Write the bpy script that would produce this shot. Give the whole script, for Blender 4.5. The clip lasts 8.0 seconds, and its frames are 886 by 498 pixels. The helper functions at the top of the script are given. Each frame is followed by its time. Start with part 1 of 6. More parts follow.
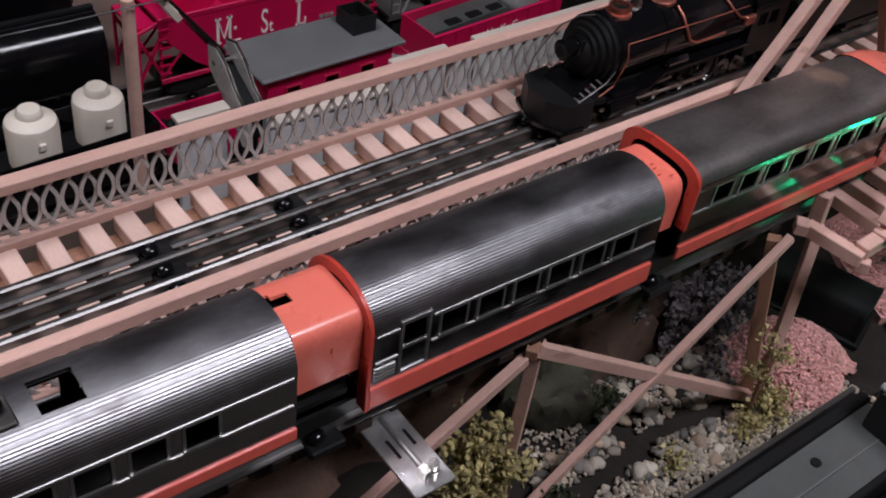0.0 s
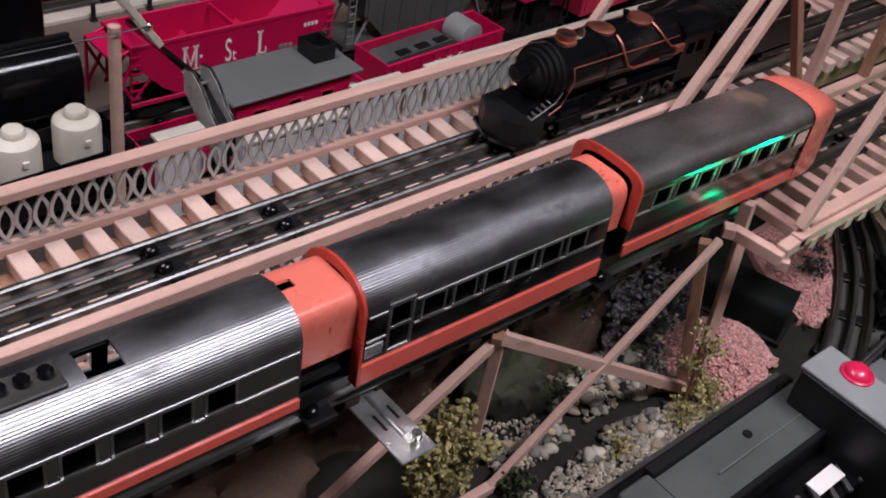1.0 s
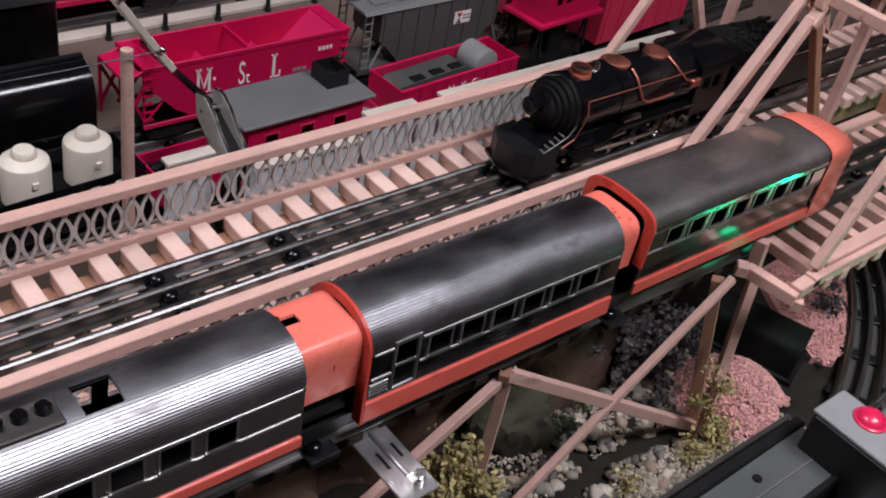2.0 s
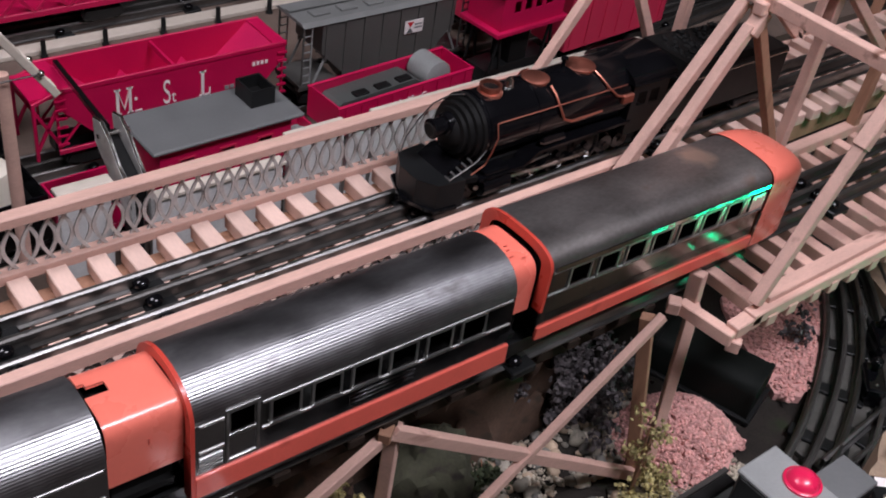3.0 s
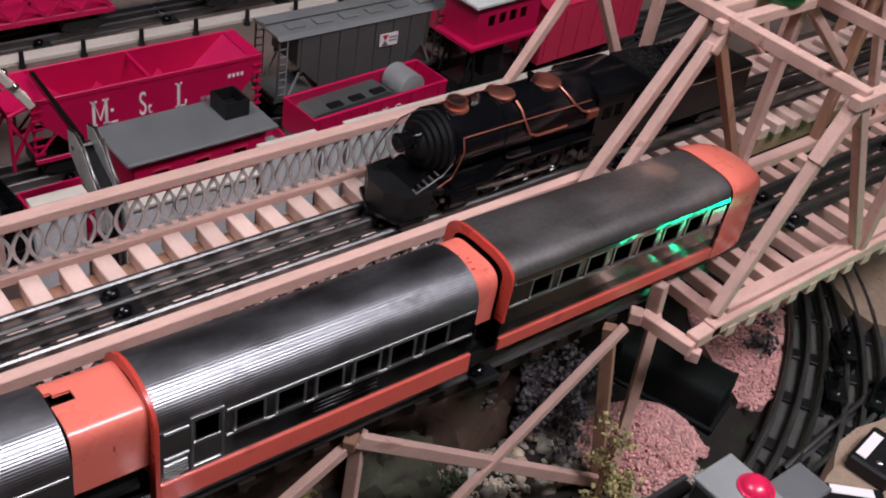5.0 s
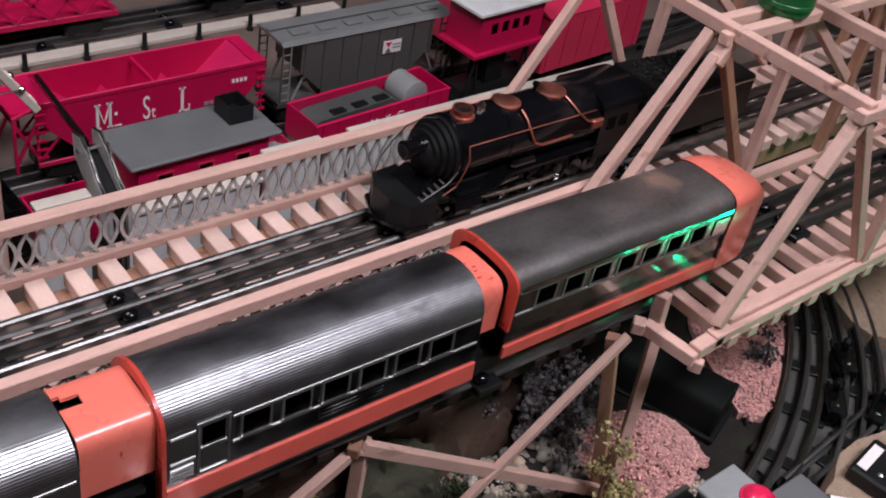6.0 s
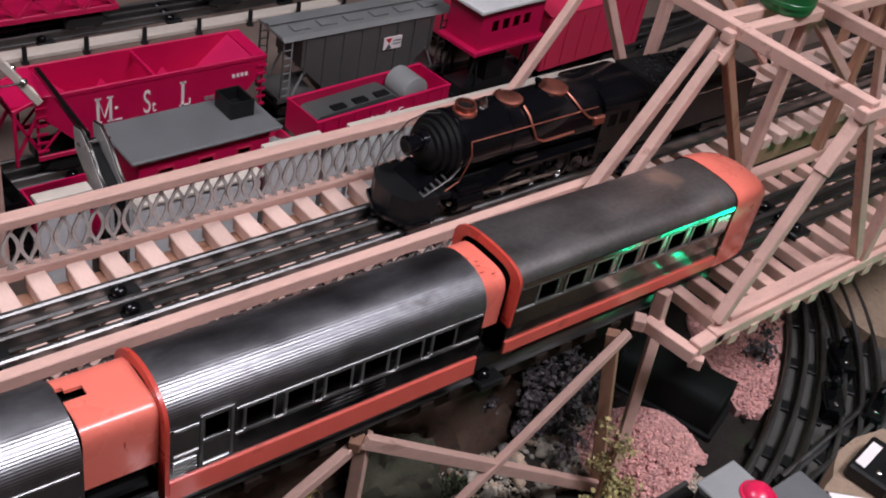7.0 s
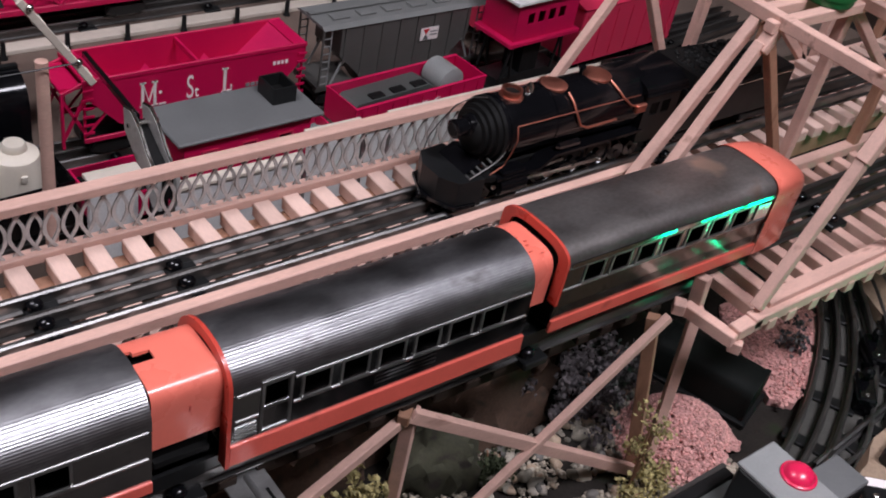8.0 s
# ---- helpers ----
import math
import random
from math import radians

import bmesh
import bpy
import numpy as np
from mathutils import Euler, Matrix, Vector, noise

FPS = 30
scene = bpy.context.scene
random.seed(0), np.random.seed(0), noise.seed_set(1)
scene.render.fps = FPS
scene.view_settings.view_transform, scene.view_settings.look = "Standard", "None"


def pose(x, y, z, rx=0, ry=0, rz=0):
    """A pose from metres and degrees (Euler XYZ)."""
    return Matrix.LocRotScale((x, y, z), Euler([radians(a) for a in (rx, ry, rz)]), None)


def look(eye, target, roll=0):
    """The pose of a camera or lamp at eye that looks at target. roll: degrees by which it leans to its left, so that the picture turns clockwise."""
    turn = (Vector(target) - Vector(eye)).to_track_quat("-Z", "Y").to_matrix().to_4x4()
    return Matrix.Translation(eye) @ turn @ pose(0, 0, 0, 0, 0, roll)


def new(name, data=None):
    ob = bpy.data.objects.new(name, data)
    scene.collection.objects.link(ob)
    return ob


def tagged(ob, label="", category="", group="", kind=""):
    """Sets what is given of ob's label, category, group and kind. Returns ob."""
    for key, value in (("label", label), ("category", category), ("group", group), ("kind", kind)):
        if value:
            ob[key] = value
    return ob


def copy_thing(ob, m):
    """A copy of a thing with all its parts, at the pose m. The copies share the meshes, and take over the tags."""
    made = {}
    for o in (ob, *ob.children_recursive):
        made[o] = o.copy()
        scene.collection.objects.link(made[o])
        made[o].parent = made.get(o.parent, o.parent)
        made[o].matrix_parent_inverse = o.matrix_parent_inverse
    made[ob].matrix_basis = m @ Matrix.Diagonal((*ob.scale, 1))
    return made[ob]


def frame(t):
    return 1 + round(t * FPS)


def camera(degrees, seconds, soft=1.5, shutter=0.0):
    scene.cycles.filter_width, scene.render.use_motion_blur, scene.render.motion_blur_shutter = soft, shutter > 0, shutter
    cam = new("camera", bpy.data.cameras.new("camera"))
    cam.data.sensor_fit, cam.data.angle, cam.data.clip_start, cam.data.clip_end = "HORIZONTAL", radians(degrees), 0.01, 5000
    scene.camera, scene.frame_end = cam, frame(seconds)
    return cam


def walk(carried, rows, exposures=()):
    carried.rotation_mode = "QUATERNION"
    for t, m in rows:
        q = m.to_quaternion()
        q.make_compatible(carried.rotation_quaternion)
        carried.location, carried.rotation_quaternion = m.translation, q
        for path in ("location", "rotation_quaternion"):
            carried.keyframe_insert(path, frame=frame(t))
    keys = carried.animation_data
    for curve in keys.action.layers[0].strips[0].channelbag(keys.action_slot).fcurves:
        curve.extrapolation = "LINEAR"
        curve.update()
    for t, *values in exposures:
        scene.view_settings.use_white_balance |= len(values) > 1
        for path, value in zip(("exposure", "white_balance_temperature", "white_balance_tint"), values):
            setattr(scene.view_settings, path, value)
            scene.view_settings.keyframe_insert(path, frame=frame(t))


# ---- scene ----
cam = camera(45.0, 8.0, soft=1.9, shutter=0.0)
PATH = [
    (0, (-0.232, -0.288, 0.433), (0.798, 0.821, -0.874), 9.0),
    (0.5, (-0.281, -0.318, 0.441), (0.851, 0.76, -0.807), 11.0),
    (1, (-0.307, -0.324, 0.456), (0.859, 0.737, -0.774), 11.5),
    (1.2, (-0.313, -0.333, 0.448), (0.874, 0.735, -0.757), 12.1),
    (2.3, (-0.271, -0.31, 0.463), (0.878, 0.794, -0.746), 12.1),
    (2.5, (-0.232, -0.314, 0.458), (0.911, 0.805, -0.742), 11.8),
    (3, (-0.165, -0.322, 0.451), (0.932, 0.821, -0.77), 9.8),
    (3.5, (-0.154, -0.328, 0.455), (0.935, 0.812, -0.775), 9.5),
    (4, (-0.16, -0.331, 0.463), (0.934, 0.805, -0.767), 10.2),
    (4.5, (-0.161, -0.339, 0.465), (0.951, 0.794, -0.75), 10.1),
    (6, (-0.169, -0.334, 0.466), (0.964, 0.8, -0.729), 11.3),
    (6.5, (-0.171, -0.333, 0.467), (0.964, 0.8, -0.728), 11.4),
    (7, (-0.174, -0.333, 0.464), (0.966, 0.794, -0.732), 11.9),
    (7.5, (-0.18, -0.336, 0.466), (0.956, 0.794, -0.731), 12.0),
    (8, (-0.204, -0.335, 0.458), (0.917, 0.808, -0.742), 12.3),
]
walk(cam, [(t, look(e, a, roll)) for t, e, a, roll in PATH], exposures=[(0.0, -0.46), (0.5, -0.45), (1.0, -0.19), (2.3, -0.06), (8.0, -0.06)])

# ---- light ----
world = bpy.data.worlds.new("room_air")
scene.world = world
world.use_nodes = True
world.node_tree.nodes["Background"].inputs[0].default_value = (1.0, 0.93, 0.95, 1)
world.node_tree.nodes["Background"].inputs[1].default_value = 0.002


def area_lamp(name, at, target, size, size_y, watts, colour):
    d = bpy.data.lights.new(name, "AREA")
    d.shape, d.size, d.size_y, d.energy, d.color = "RECTANGLE", size, size_y, watts, colour
    ob = new(name, d)
    ob.matrix_world = look(at, target)
    return ob


CEIL = 1.75
LAMPS = ((0.45, -0.80, 33.0), (-0.65, 0.45, 19.0))
for lx, ly, watts in LAMPS:
    area_lamp("ceiling_lamp_light", (lx, ly, CEIL - 0.075), (lx, ly, 0), 0.86, 0.42, watts, (0.985, 0.958, 1.085))

# ---- materials ----


def mat(name, colour, rough=0.5, metal=0.0, var=0.15, scale=40.0, bump=0.1, grain=None, island=0.0, coat=0.0, spec=0.5, fine=400.0, stain=None, stain_at=0.62):
    """Principled surface with broad stains, fine grain and a little relief."""
    m = bpy.data.materials.new(name)
    m.use_nodes = True
    nt = m.node_tree
    bs = nt.nodes["Principled BSDF"]
    bs.inputs["Metallic"].default_value = metal
    bs.inputs["Coat Weight"].default_value = coat
    bs.inputs["Coat Roughness"].default_value = 0.12
    bs.inputs["Specular IOR Level"].default_value = spec
    L = nt.links.new
    co = nt.nodes.new("ShaderNodeTexCoord")
    mp = nt.nodes.new("ShaderNodeMapping")
    mp.inputs["Scale"].default_value = grain or (1, 1, 1)
    L(co.outputs["Object"], mp.inputs[0])
    n1 = nt.nodes.new("ShaderNodeTexNoise")
    n1.inputs["Scale"].default_value, n1.inputs["Detail"].default_value = scale, 5
    L(mp.outputs[0], n1.inputs["Vector"])
    n2 = nt.nodes.new("ShaderNodeTexNoise")
    n2.inputs["Scale"].default_value, n2.inputs["Detail"].default_value = fine, 3
    L(mp.outputs[0], n2.inputs["Vector"])
    add = nt.nodes.new("ShaderNodeMath")
    add.operation = "ADD"
    L(n1.outputs[0], add.inputs[0])
    mul = nt.nodes.new("ShaderNodeMath")
    mul.operation, mul.inputs[1].default_value = "MULTIPLY", 0.5
    L(n2.outputs[0], mul.inputs[0])
    L(mul.outputs[0], add.inputs[1])
    rng = nt.nodes.new("ShaderNodeMapRange")
    rng.inputs[1].default_value, rng.inputs[2].default_value = 0.4, 1.1
    rng.inputs[3].default_value, rng.inputs[4].default_value = 1 - var, 1 + var
    L(add.outputs[0], rng.inputs[0])
    value = rng.outputs[0]
    if island:
        src = nt.nodes.new("ShaderNodeNewGeometry").outputs["Random Per Island"] if island > 0 else nt.nodes.new("ShaderNodeObjectInfo").outputs["Random"]
        r2 = nt.nodes.new("ShaderNodeMapRange")
        r2.inputs[3].default_value, r2.inputs[4].default_value = 1 - abs(island), 1 + abs(island)
        L(src, r2.inputs[0])
        mm = nt.nodes.new("ShaderNodeMath")
        mm.operation = "MULTIPLY"
        L(value, mm.inputs[0])
        L(r2.outputs[0], mm.inputs[1])
        value = mm.outputs[0]
    hsv = nt.nodes.new("ShaderNodeHueSaturation")
    hsv.inputs["Color"].default_value = (*colour, 1)
    L(value, hsv.inputs["Value"])
    out = hsv.outputs[0]
    if stain:
        mix = nt.nodes.new("ShaderNodeMix")
        mix.data_type = "RGBA"
        r3 = nt.nodes.new("ShaderNodeMapRange")
        r3.inputs[1].default_value, r3.inputs[2].default_value = stain_at, stain_at + 0.12
        L(n1.outputs[0], r3.inputs[0])
        L(r3.outputs[0], mix.inputs["Factor"])
        L(out, mix.inputs["A"])
        mix.inputs["B"].default_value = (*stain, 1)
        out = mix.outputs["Result"]
    L(out, bs.inputs["Base Color"])
    rr = nt.nodes.new("ShaderNodeMapRange")
    rr.inputs[1].default_value, rr.inputs[2].default_value = 0.3, 0.75
    rr.inputs[3].default_value, rr.inputs[4].default_value = max(rough - 0.08, 0.02), min(rough + 0.1, 1)
    L(n1.outputs[0], rr.inputs[0])
    L(rr.outputs[0], bs.inputs["Roughness"])
    if bump:
        b = nt.nodes.new("ShaderNodeBump")
        b.inputs["Strength"].default_value, b.inputs["Distance"].default_value = bump, 0.0006
        L(add.outputs[0], b.inputs["Height"])
        L(b.outputs[0], bs.inputs["Normal"])
    return m


WOOD = mat("bridge_wood", (0.63, 0.395, 0.325), 0.6, var=0.2, scale=60, bump=0.25, grain=(0.25, 1, 1), island=-0.1, fine=700, stain=(0.24, 0.115, 0.08), stain_at=0.635)
WOOD_DARK = mat("aged_wood", (0.36, 0.19, 0.12), 0.65, var=0.25, scale=50, bump=0.3, grain=(1, 1, 0.25), island=-0.12, stain=(0.15, 0.07, 0.04), stain_at=0.6)
TIE_WOOD = mat("pale_tie_wood", (0.74, 0.52, 0.44), 0.6, var=0.14, scale=60, bump=0.2, grain=(1, 0.25, 1), island=-0.1, fine=700)
CHROME = mat("chromed_tin", (0.52, 0.52, 0.53), 0.12, 1.0, var=0.12, scale=60, bump=0.04, stain=(0.30, 0.28, 0.26), stain_at=0.64)
MIRROR = mat("polished_chrome", (0.48, 0.51, 0.50), 0.08, 1.0, var=0.22, scale=70, bump=0.07, stain=(0.26, 0.26, 0.24), stain_at=0.60)
CLOUDED = mat("clouded_chrome", (0.34, 0.37, 0.36), 0.17, 1.0, var=0.25, scale=70, bump=0.08, stain=(0.19, 0.19, 0.18), stain_at=0.58)
FRAME = mat("bright_moulding", (0.46, 0.46, 0.45), 0.42, 1.0, var=0.15, scale=60, bump=0.04, stain=(0.45, 0.44, 0.42), stain_at=0.64)
ROOF = mat("fluted_chrome_roof", (0.345, 0.345, 0.355), 0.385, 1.0, var=0.25, scale=45, bump=0.05, grain=(0.5, 1, 1), stain=(0.16, 0.15, 0.15), stain_at=0.6)
ROOF_WORN = mat("worn_chrome_roof", (0.30, 0.28, 0.27), 0.42, 0.9, var=0.35, scale=28, bump=0.08, grain=(0.6, 1, 1), stain=(0.27, 0.19, 0.15), stain_at=0.60)
ORANGE = mat("orange_enamel", (0.84, 0.195, 0.140), 0.3, var=0.06, scale=30, bump=0.05, coat=0.3, stain=(0.58, 0.10, 0.06), stain_at=0.7)
# The orange enamel again, deepened because the upright skirts get less light.
SKIRT_SHADED = mat("orange_skirt_shaded", (0.74, 0.125, 0.090), 0.34, var=0.1, scale=30, bump=0.05, coat=0.2, stain=(0.50, 0.075, 0.05), stain_at=0.66)
# Dark red: paints shade onto the orange end rims, and colours the enamel chips.
RIM_SHADE_CHIP = mat("orange_rim_shade_and_chips", (0.56, 0.060, 0.040), 0.33, var=0.1, scale=50, bump=0.05, coat=0.2)
BLACK = mat("black_enamel", (0.004, 0.004, 0.005), 0.16, var=0.3, scale=60, bump=0.06, spec=0.4)
BLACK_MATT = mat("black_matt", (0.006, 0.006, 0.006), 0.6, var=0.3, scale=60, bump=0.15, spec=0.2)
BLACK_PLASTIC = mat("black_plastic", (0.009, 0.0095, 0.010), 0.40, var=0.2, scale=40, bump=0.05, spec=0.35)
COPPER = mat("copper_trim", (0.66, 0.25, 0.18), 0.44, 1.0, var=0.12, scale=80, bump=0.05)
NICKEL = mat("nickel_trim", (0.62, 0.60, 0.56), 0.2, 1.0, var=0.1, scale=80, bump=0.03)
RAIL = mat("tinplate_rail", (0.25, 0.245, 0.24), 0.42, 1.0, var=0.3, scale=50, bump=0.1, grain=(0.3, 1, 1), stain=(0.14, 0.11, 0.09), stain_at=0.62)
RAIL_SIDE = mat("rail_side", (0.085, 0.08, 0.075), 0.45, 0.6, var=0.3, scale=50, bump=0.15, grain=(0.3, 1, 1))
LATTICE = mat("galvanised_lattice", (0.50, 0.485, 0.47), 0.45, 0.35, var=0.3, scale=50, bump=0.15, stain=(0.22, 0.17, 0.13), stain_at=0.62)
PLATE = mat("galvanised_plate", (0.50, 0.50, 0.49), 0.35, 0.85, var=0.2, scale=50, bump=0.1)
CRIMSON = mat("crimson_plastic", (0.54, 0.004, 0.072), 0.42, var=0.1, scale=30, bump=0.04)
CRIMSON_IN = mat("crimson_inside", (0.58, 0.008, 0.095), 0.5, var=0.12, scale=25, bump=0.04)
RED_PLASTIC = mat("scarlet_plastic", (0.60, 0.028, 0.085), 0.45, var=0.1, scale=30, bump=0.04)
GREY_ROOF = mat("grey_plastic_roof", (0.135, 0.14, 0.14), 0.5, var=0.12, scale=35, bump=0.06)
GREY_CAR = mat("grey_hopper_plastic", (0.088, 0.086, 0.080), 0.5, var=0.15, scale=30, bump=0.06)
GREY_LIGHT = mat("pale_grey_plastic", (0.26, 0.27, 0.265), 0.5, var=0.12, scale=35, bump=0.06)
GREY_BOX = mat("grey_accessory", (0.072, 0.078, 0.074), 0.48, var=0.2, scale=30, bump=0.08, stain=(0.07, 0.07, 0.065), stain_at=0.63)
HATCH_GREY = mat("grey_hatched_roof", (0.165, 0.17, 0.165), 0.5, var=0.15, scale=35, bump=0.08)
WHITE = mat("cream_plastic", (0.80, 0.73, 0.62), 0.45, var=0.06, scale=40, bump=0.05, stain=(0.42, 0.33, 0.24), stain_at=0.73)
WHITE_INK = mat("white_ink", (0.86, 0.80, 0.78), 0.6, var=0.04, bump=0.0)
RED_INK = mat("red_ink", (0.55, 0.02, 0.03), 0.6, var=0.04, bump=0.0)
PALE_WOOD = mat("pale_board", (0.62, 0.55, 0.47), 0.6, var=0.15, scale=40, bump=0.15, grain=(0.3, 1, 1))
GREY_BOARD = mat("grey_white_board", (0.64, 0.63, 0.62), 0.6, var=0.18, scale=25, bump=0.12, stain=(0.30, 0.27, 0.25), stain_at=0.64)
TAN = mat("tan_board", (0.155, 0.112, 0.09), 0.7, var=0.25, scale=25, bump=0.2)
# Deck timber coloured nearly black, to hold the shade below the coaches.
SHADED_TIE = mat("shaded_deck_wood", (0.024, 0.015, 0.011), 0.8, var=0.35, scale=60, bump=0.3, spec=0.2, island=-0.3)
# Dark soil, with the colour lowered further for the shade under the bridge.
EARTH = mat("dark_earth", (0.026, 0.022, 0.019), 0.9, var=0.5, scale=30, bump=0.8, spec=0.15, stain=(0.028, 0.034, 0.020), stain_at=0.58)
STONE = mat("river_stone", (0.36, 0.315, 0.26), 0.62, var=0.2, scale=90, bump=0.25, island=-0.55)
GRAVEL = mat("pale_gravel", (0.38, 0.33, 0.26), 0.8, var=0.2, scale=90, bump=0.2, island=0.5)
PINK = mat("pink_gravel", (0.66, 0.35, 0.32), 0.8, var=0.15, scale=90, bump=0.2, island=0.28)
MOSS = mat("olive_lichen", (0.42, 0.36, 0.16), 0.9, var=0.3, scale=80, bump=0.2, island=0.45)
LICHEN = mat("grey_lichen", (0.12, 0.105, 0.11), 0.9, var=0.3, scale=80, bump=0.2, island=0.4)
GREEN = mat("green_plastic", (0.012, 0.13, 0.035), 0.35, var=0.1, scale=30, bump=0.03)
CORK = mat("cork_board", (0.30, 0.215, 0.15), 0.8, var=0.3, scale=90, bump=0.5, stain=(0.22, 0.15, 0.10), stain_at=0.58)
ROOM_WALL = mat("panelled_wall", (0.07, 0.045, 0.035), 0.7, var=0.2, scale=4, fine=40, bump=0.2, grain=(1, 1, 0.2))
ROOM_CEIL = mat("painted_ceiling", (0.30, 0.27, 0.26), 0.8, var=0.05, scale=5, fine=60, bump=0.2)
ROOM_FLOOR = mat("dark_floor", (0.09, 0.065, 0.05), 0.6, var=0.2, scale=6, fine=60, bump=0.2)
BUTTON = mat("red_button", (0.74, 0.016, 0.085), 0.3, var=0.05, bump=0.0, coat=0.4)


def scrape(m, at, reach, colour):
    """A bare patch with a ragged edge, worn into one place of a surface."""
    nt = m.node_tree
    bs = nt.nodes["Principled BSDF"]
    L = nt.links.new
    was = bs.inputs["Base Color"].links[0].from_socket
    co = nt.nodes.new("ShaderNodeTexCoord")
    far = nt.nodes.new("ShaderNodeVectorMath")
    far.operation = "DISTANCE"
    far.inputs[1].default_value = at
    L(co.outputs["Object"], far.inputs[0])
    rag = nt.nodes.new("ShaderNodeTexNoise")
    rag.inputs["Scale"].default_value, rag.inputs["Detail"].default_value = 90, 4
    L(co.outputs["Object"], rag.inputs["Vector"])
    mad = nt.nodes.new("ShaderNodeMath")
    mad.operation, mad.inputs[1].default_value = "MULTIPLY_ADD", reach
    L(rag.outputs[0], mad.inputs[0])
    L(far.outputs["Value"], mad.inputs[2])
    ramp = nt.nodes.new("ShaderNodeMapRange")
    ramp.inputs[1].default_value, ramp.inputs[2].default_value = reach * 0.95, reach * 1.5
    ramp.inputs[3].default_value, ramp.inputs[4].default_value = 0.85, 0.0
    L(mad.outputs[0], ramp.inputs[0])
    mix = nt.nodes.new("ShaderNodeMix")
    mix.data_type = "RGBA"
    L(ramp.outputs[0], mix.inputs["Factor"])
    L(was, mix.inputs["A"])
    mix.inputs["B"].default_value = (*colour, 1)
    L(mix.outputs["Result"], bs.inputs["Base Color"])


scrape(ROOF_WORN, (0.176, 0.040, 0.071), 0.016, (0.62, 0.47, 0.38))


def glow(name, colour, power):
    m = bpy.data.materials.new(name)
    m.use_nodes = True
    bs = m.node_tree.nodes["Principled BSDF"]
    bs.inputs["Base Color"].default_value = (*colour, 1)
    bs.inputs["Emission Color"].default_value = (*colour, 1)
    bs.inputs["Emission Strength"].default_value = power
    return m


# ---- mesh helpers ----


def link(name, bm, material, parent=None, label="", smooth=False):
    bmesh.ops.recalc_face_normals(bm, faces=bm.faces)
    me = bpy.data.meshes.new(name)
    bm.to_mesh(me)
    bm.free()
    if smooth:
        me.shade_smooth()
        me.set_sharp_from_angle(angle=radians(38))
    me.materials.append(material)
    ob = new(name, me)
    if parent:
        ob.parent = parent
    return tagged(ob, label)


def part(name, bm, material, parent, label="", smooth=False):
    return link(name, bm, material, parent, label, smooth)


def thing(name, m, label, category, group="", kind=""):
    ob = new(name)
    ob.empty_display_size = 0.01
    ob.matrix_world = m
    return tagged(ob, label, category, group, kind)


def box(bm, x0, x1, y0, y1, z0, z1, bev=0.0):
    v = [bm.verts.new(p) for p in ((x0, y0, z0), (x1, y0, z0), (x1, y1, z0), (x0, y1, z0), (x0, y0, z1), (x1, y0, z1), (x1, y1, z1), (x0, y1, z1))]
    f = [bm.faces.new([v[i] for i in q]) for q in ((3, 2, 1, 0), (4, 5, 6, 7), (0, 1, 5, 4), (1, 2, 6, 5), (2, 3, 7, 6), (3, 0, 4, 7))]
    if bev:
        edges = list({e for g in f for e in g.edges})
        bmesh.ops.bevel(bm, geom=edges, offset=bev, segments=1, affect="EDGES", profile=0.6)
    return bm


def B():
    return bmesh.new()


def cube(*a, bev=0.0):
    return box(B(), *a, bev=bev)


def frame_of(a, b, up=(0, 0, 1)):
    a, b = Vector(a), Vector(b)
    d = (b - a).normalized()
    s = d.cross(Vector(up))
    if s.length < 1e-4:
        s = d.cross(Vector((0, 1, 0)))
    s.normalize()
    u = s.cross(d)
    return a, b, d, s, u


def stick(bm, a, b, w, h, bev=0.0006, up=(0, 0, 1)):
    """A straight squared timber from a to b, w wide and h high."""
    a, b, d, s, u = frame_of(a, b, up)
    n = (b - a).length
    k = B()
    box(k, 0, n, -w / 2, w / 2, -h / 2, h / 2, bev)
    m = Matrix((d, s, u)).transposed().to_4x4()
    m.translation = a
    k.transform(m)
    me = bpy.data.meshes.new("tmp")
    k.to_mesh(me)
    k.free()
    bm.from_mesh(me)
    bpy.data.meshes.remove(me)
    return bm


def lathe(bm, a, b, prof, n=20):
    """Turns a profile of (distance along a to b, radius) round the axis."""
    a, b, d, s, u = frame_of(a, b)
    rings = []
    for t, r in prof:
        c = a + d * t
        rings.append([bm.verts.new(c + (s * math.cos(q) + u * math.sin(q)) * r) for q in (2 * math.pi * i / n for i in range(n))])
    for p, q in zip(rings, rings[1:]):
        for i in range(n):
            bm.faces.new((p[i], p[(i + 1) % n], q[(i + 1) % n], q[i]))
    bm.faces.new(rings[0][::-1])
    bm.faces.new(rings[-1])
    return bm


def cyl(bm, a, b, r, n=16, r2=None):
    return lathe(bm, a, b, [(0, r), ((Vector(b) - Vector(a)).length, r if r2 is None else r2)], n)


def tube(bm, pts, r, n=6):
    pts = [Vector(p) for p in pts]
    rings = []
    for i, p in enumerate(pts):
        d = (pts[min(i + 1, len(pts) - 1)] - pts[max(i - 1, 0)]).normalized()
        s = d.cross(Vector((0.31, 0.17, 0.94))).normalized()
        u = s.cross(d)
        rings.append([bm.verts.new(p + (s * math.cos(q) + u * math.sin(q)) * r) for q in (2 * math.pi * k / n for k in range(n))])
    for p, q in zip(rings, rings[1:]):
        for i in range(n):
            bm.faces.new((p[i], p[(i + 1) % n], q[(i + 1) % n], q[i]))
    bm.faces.new(rings[0][::-1])
    bm.faces.new(rings[-1])
    return bm


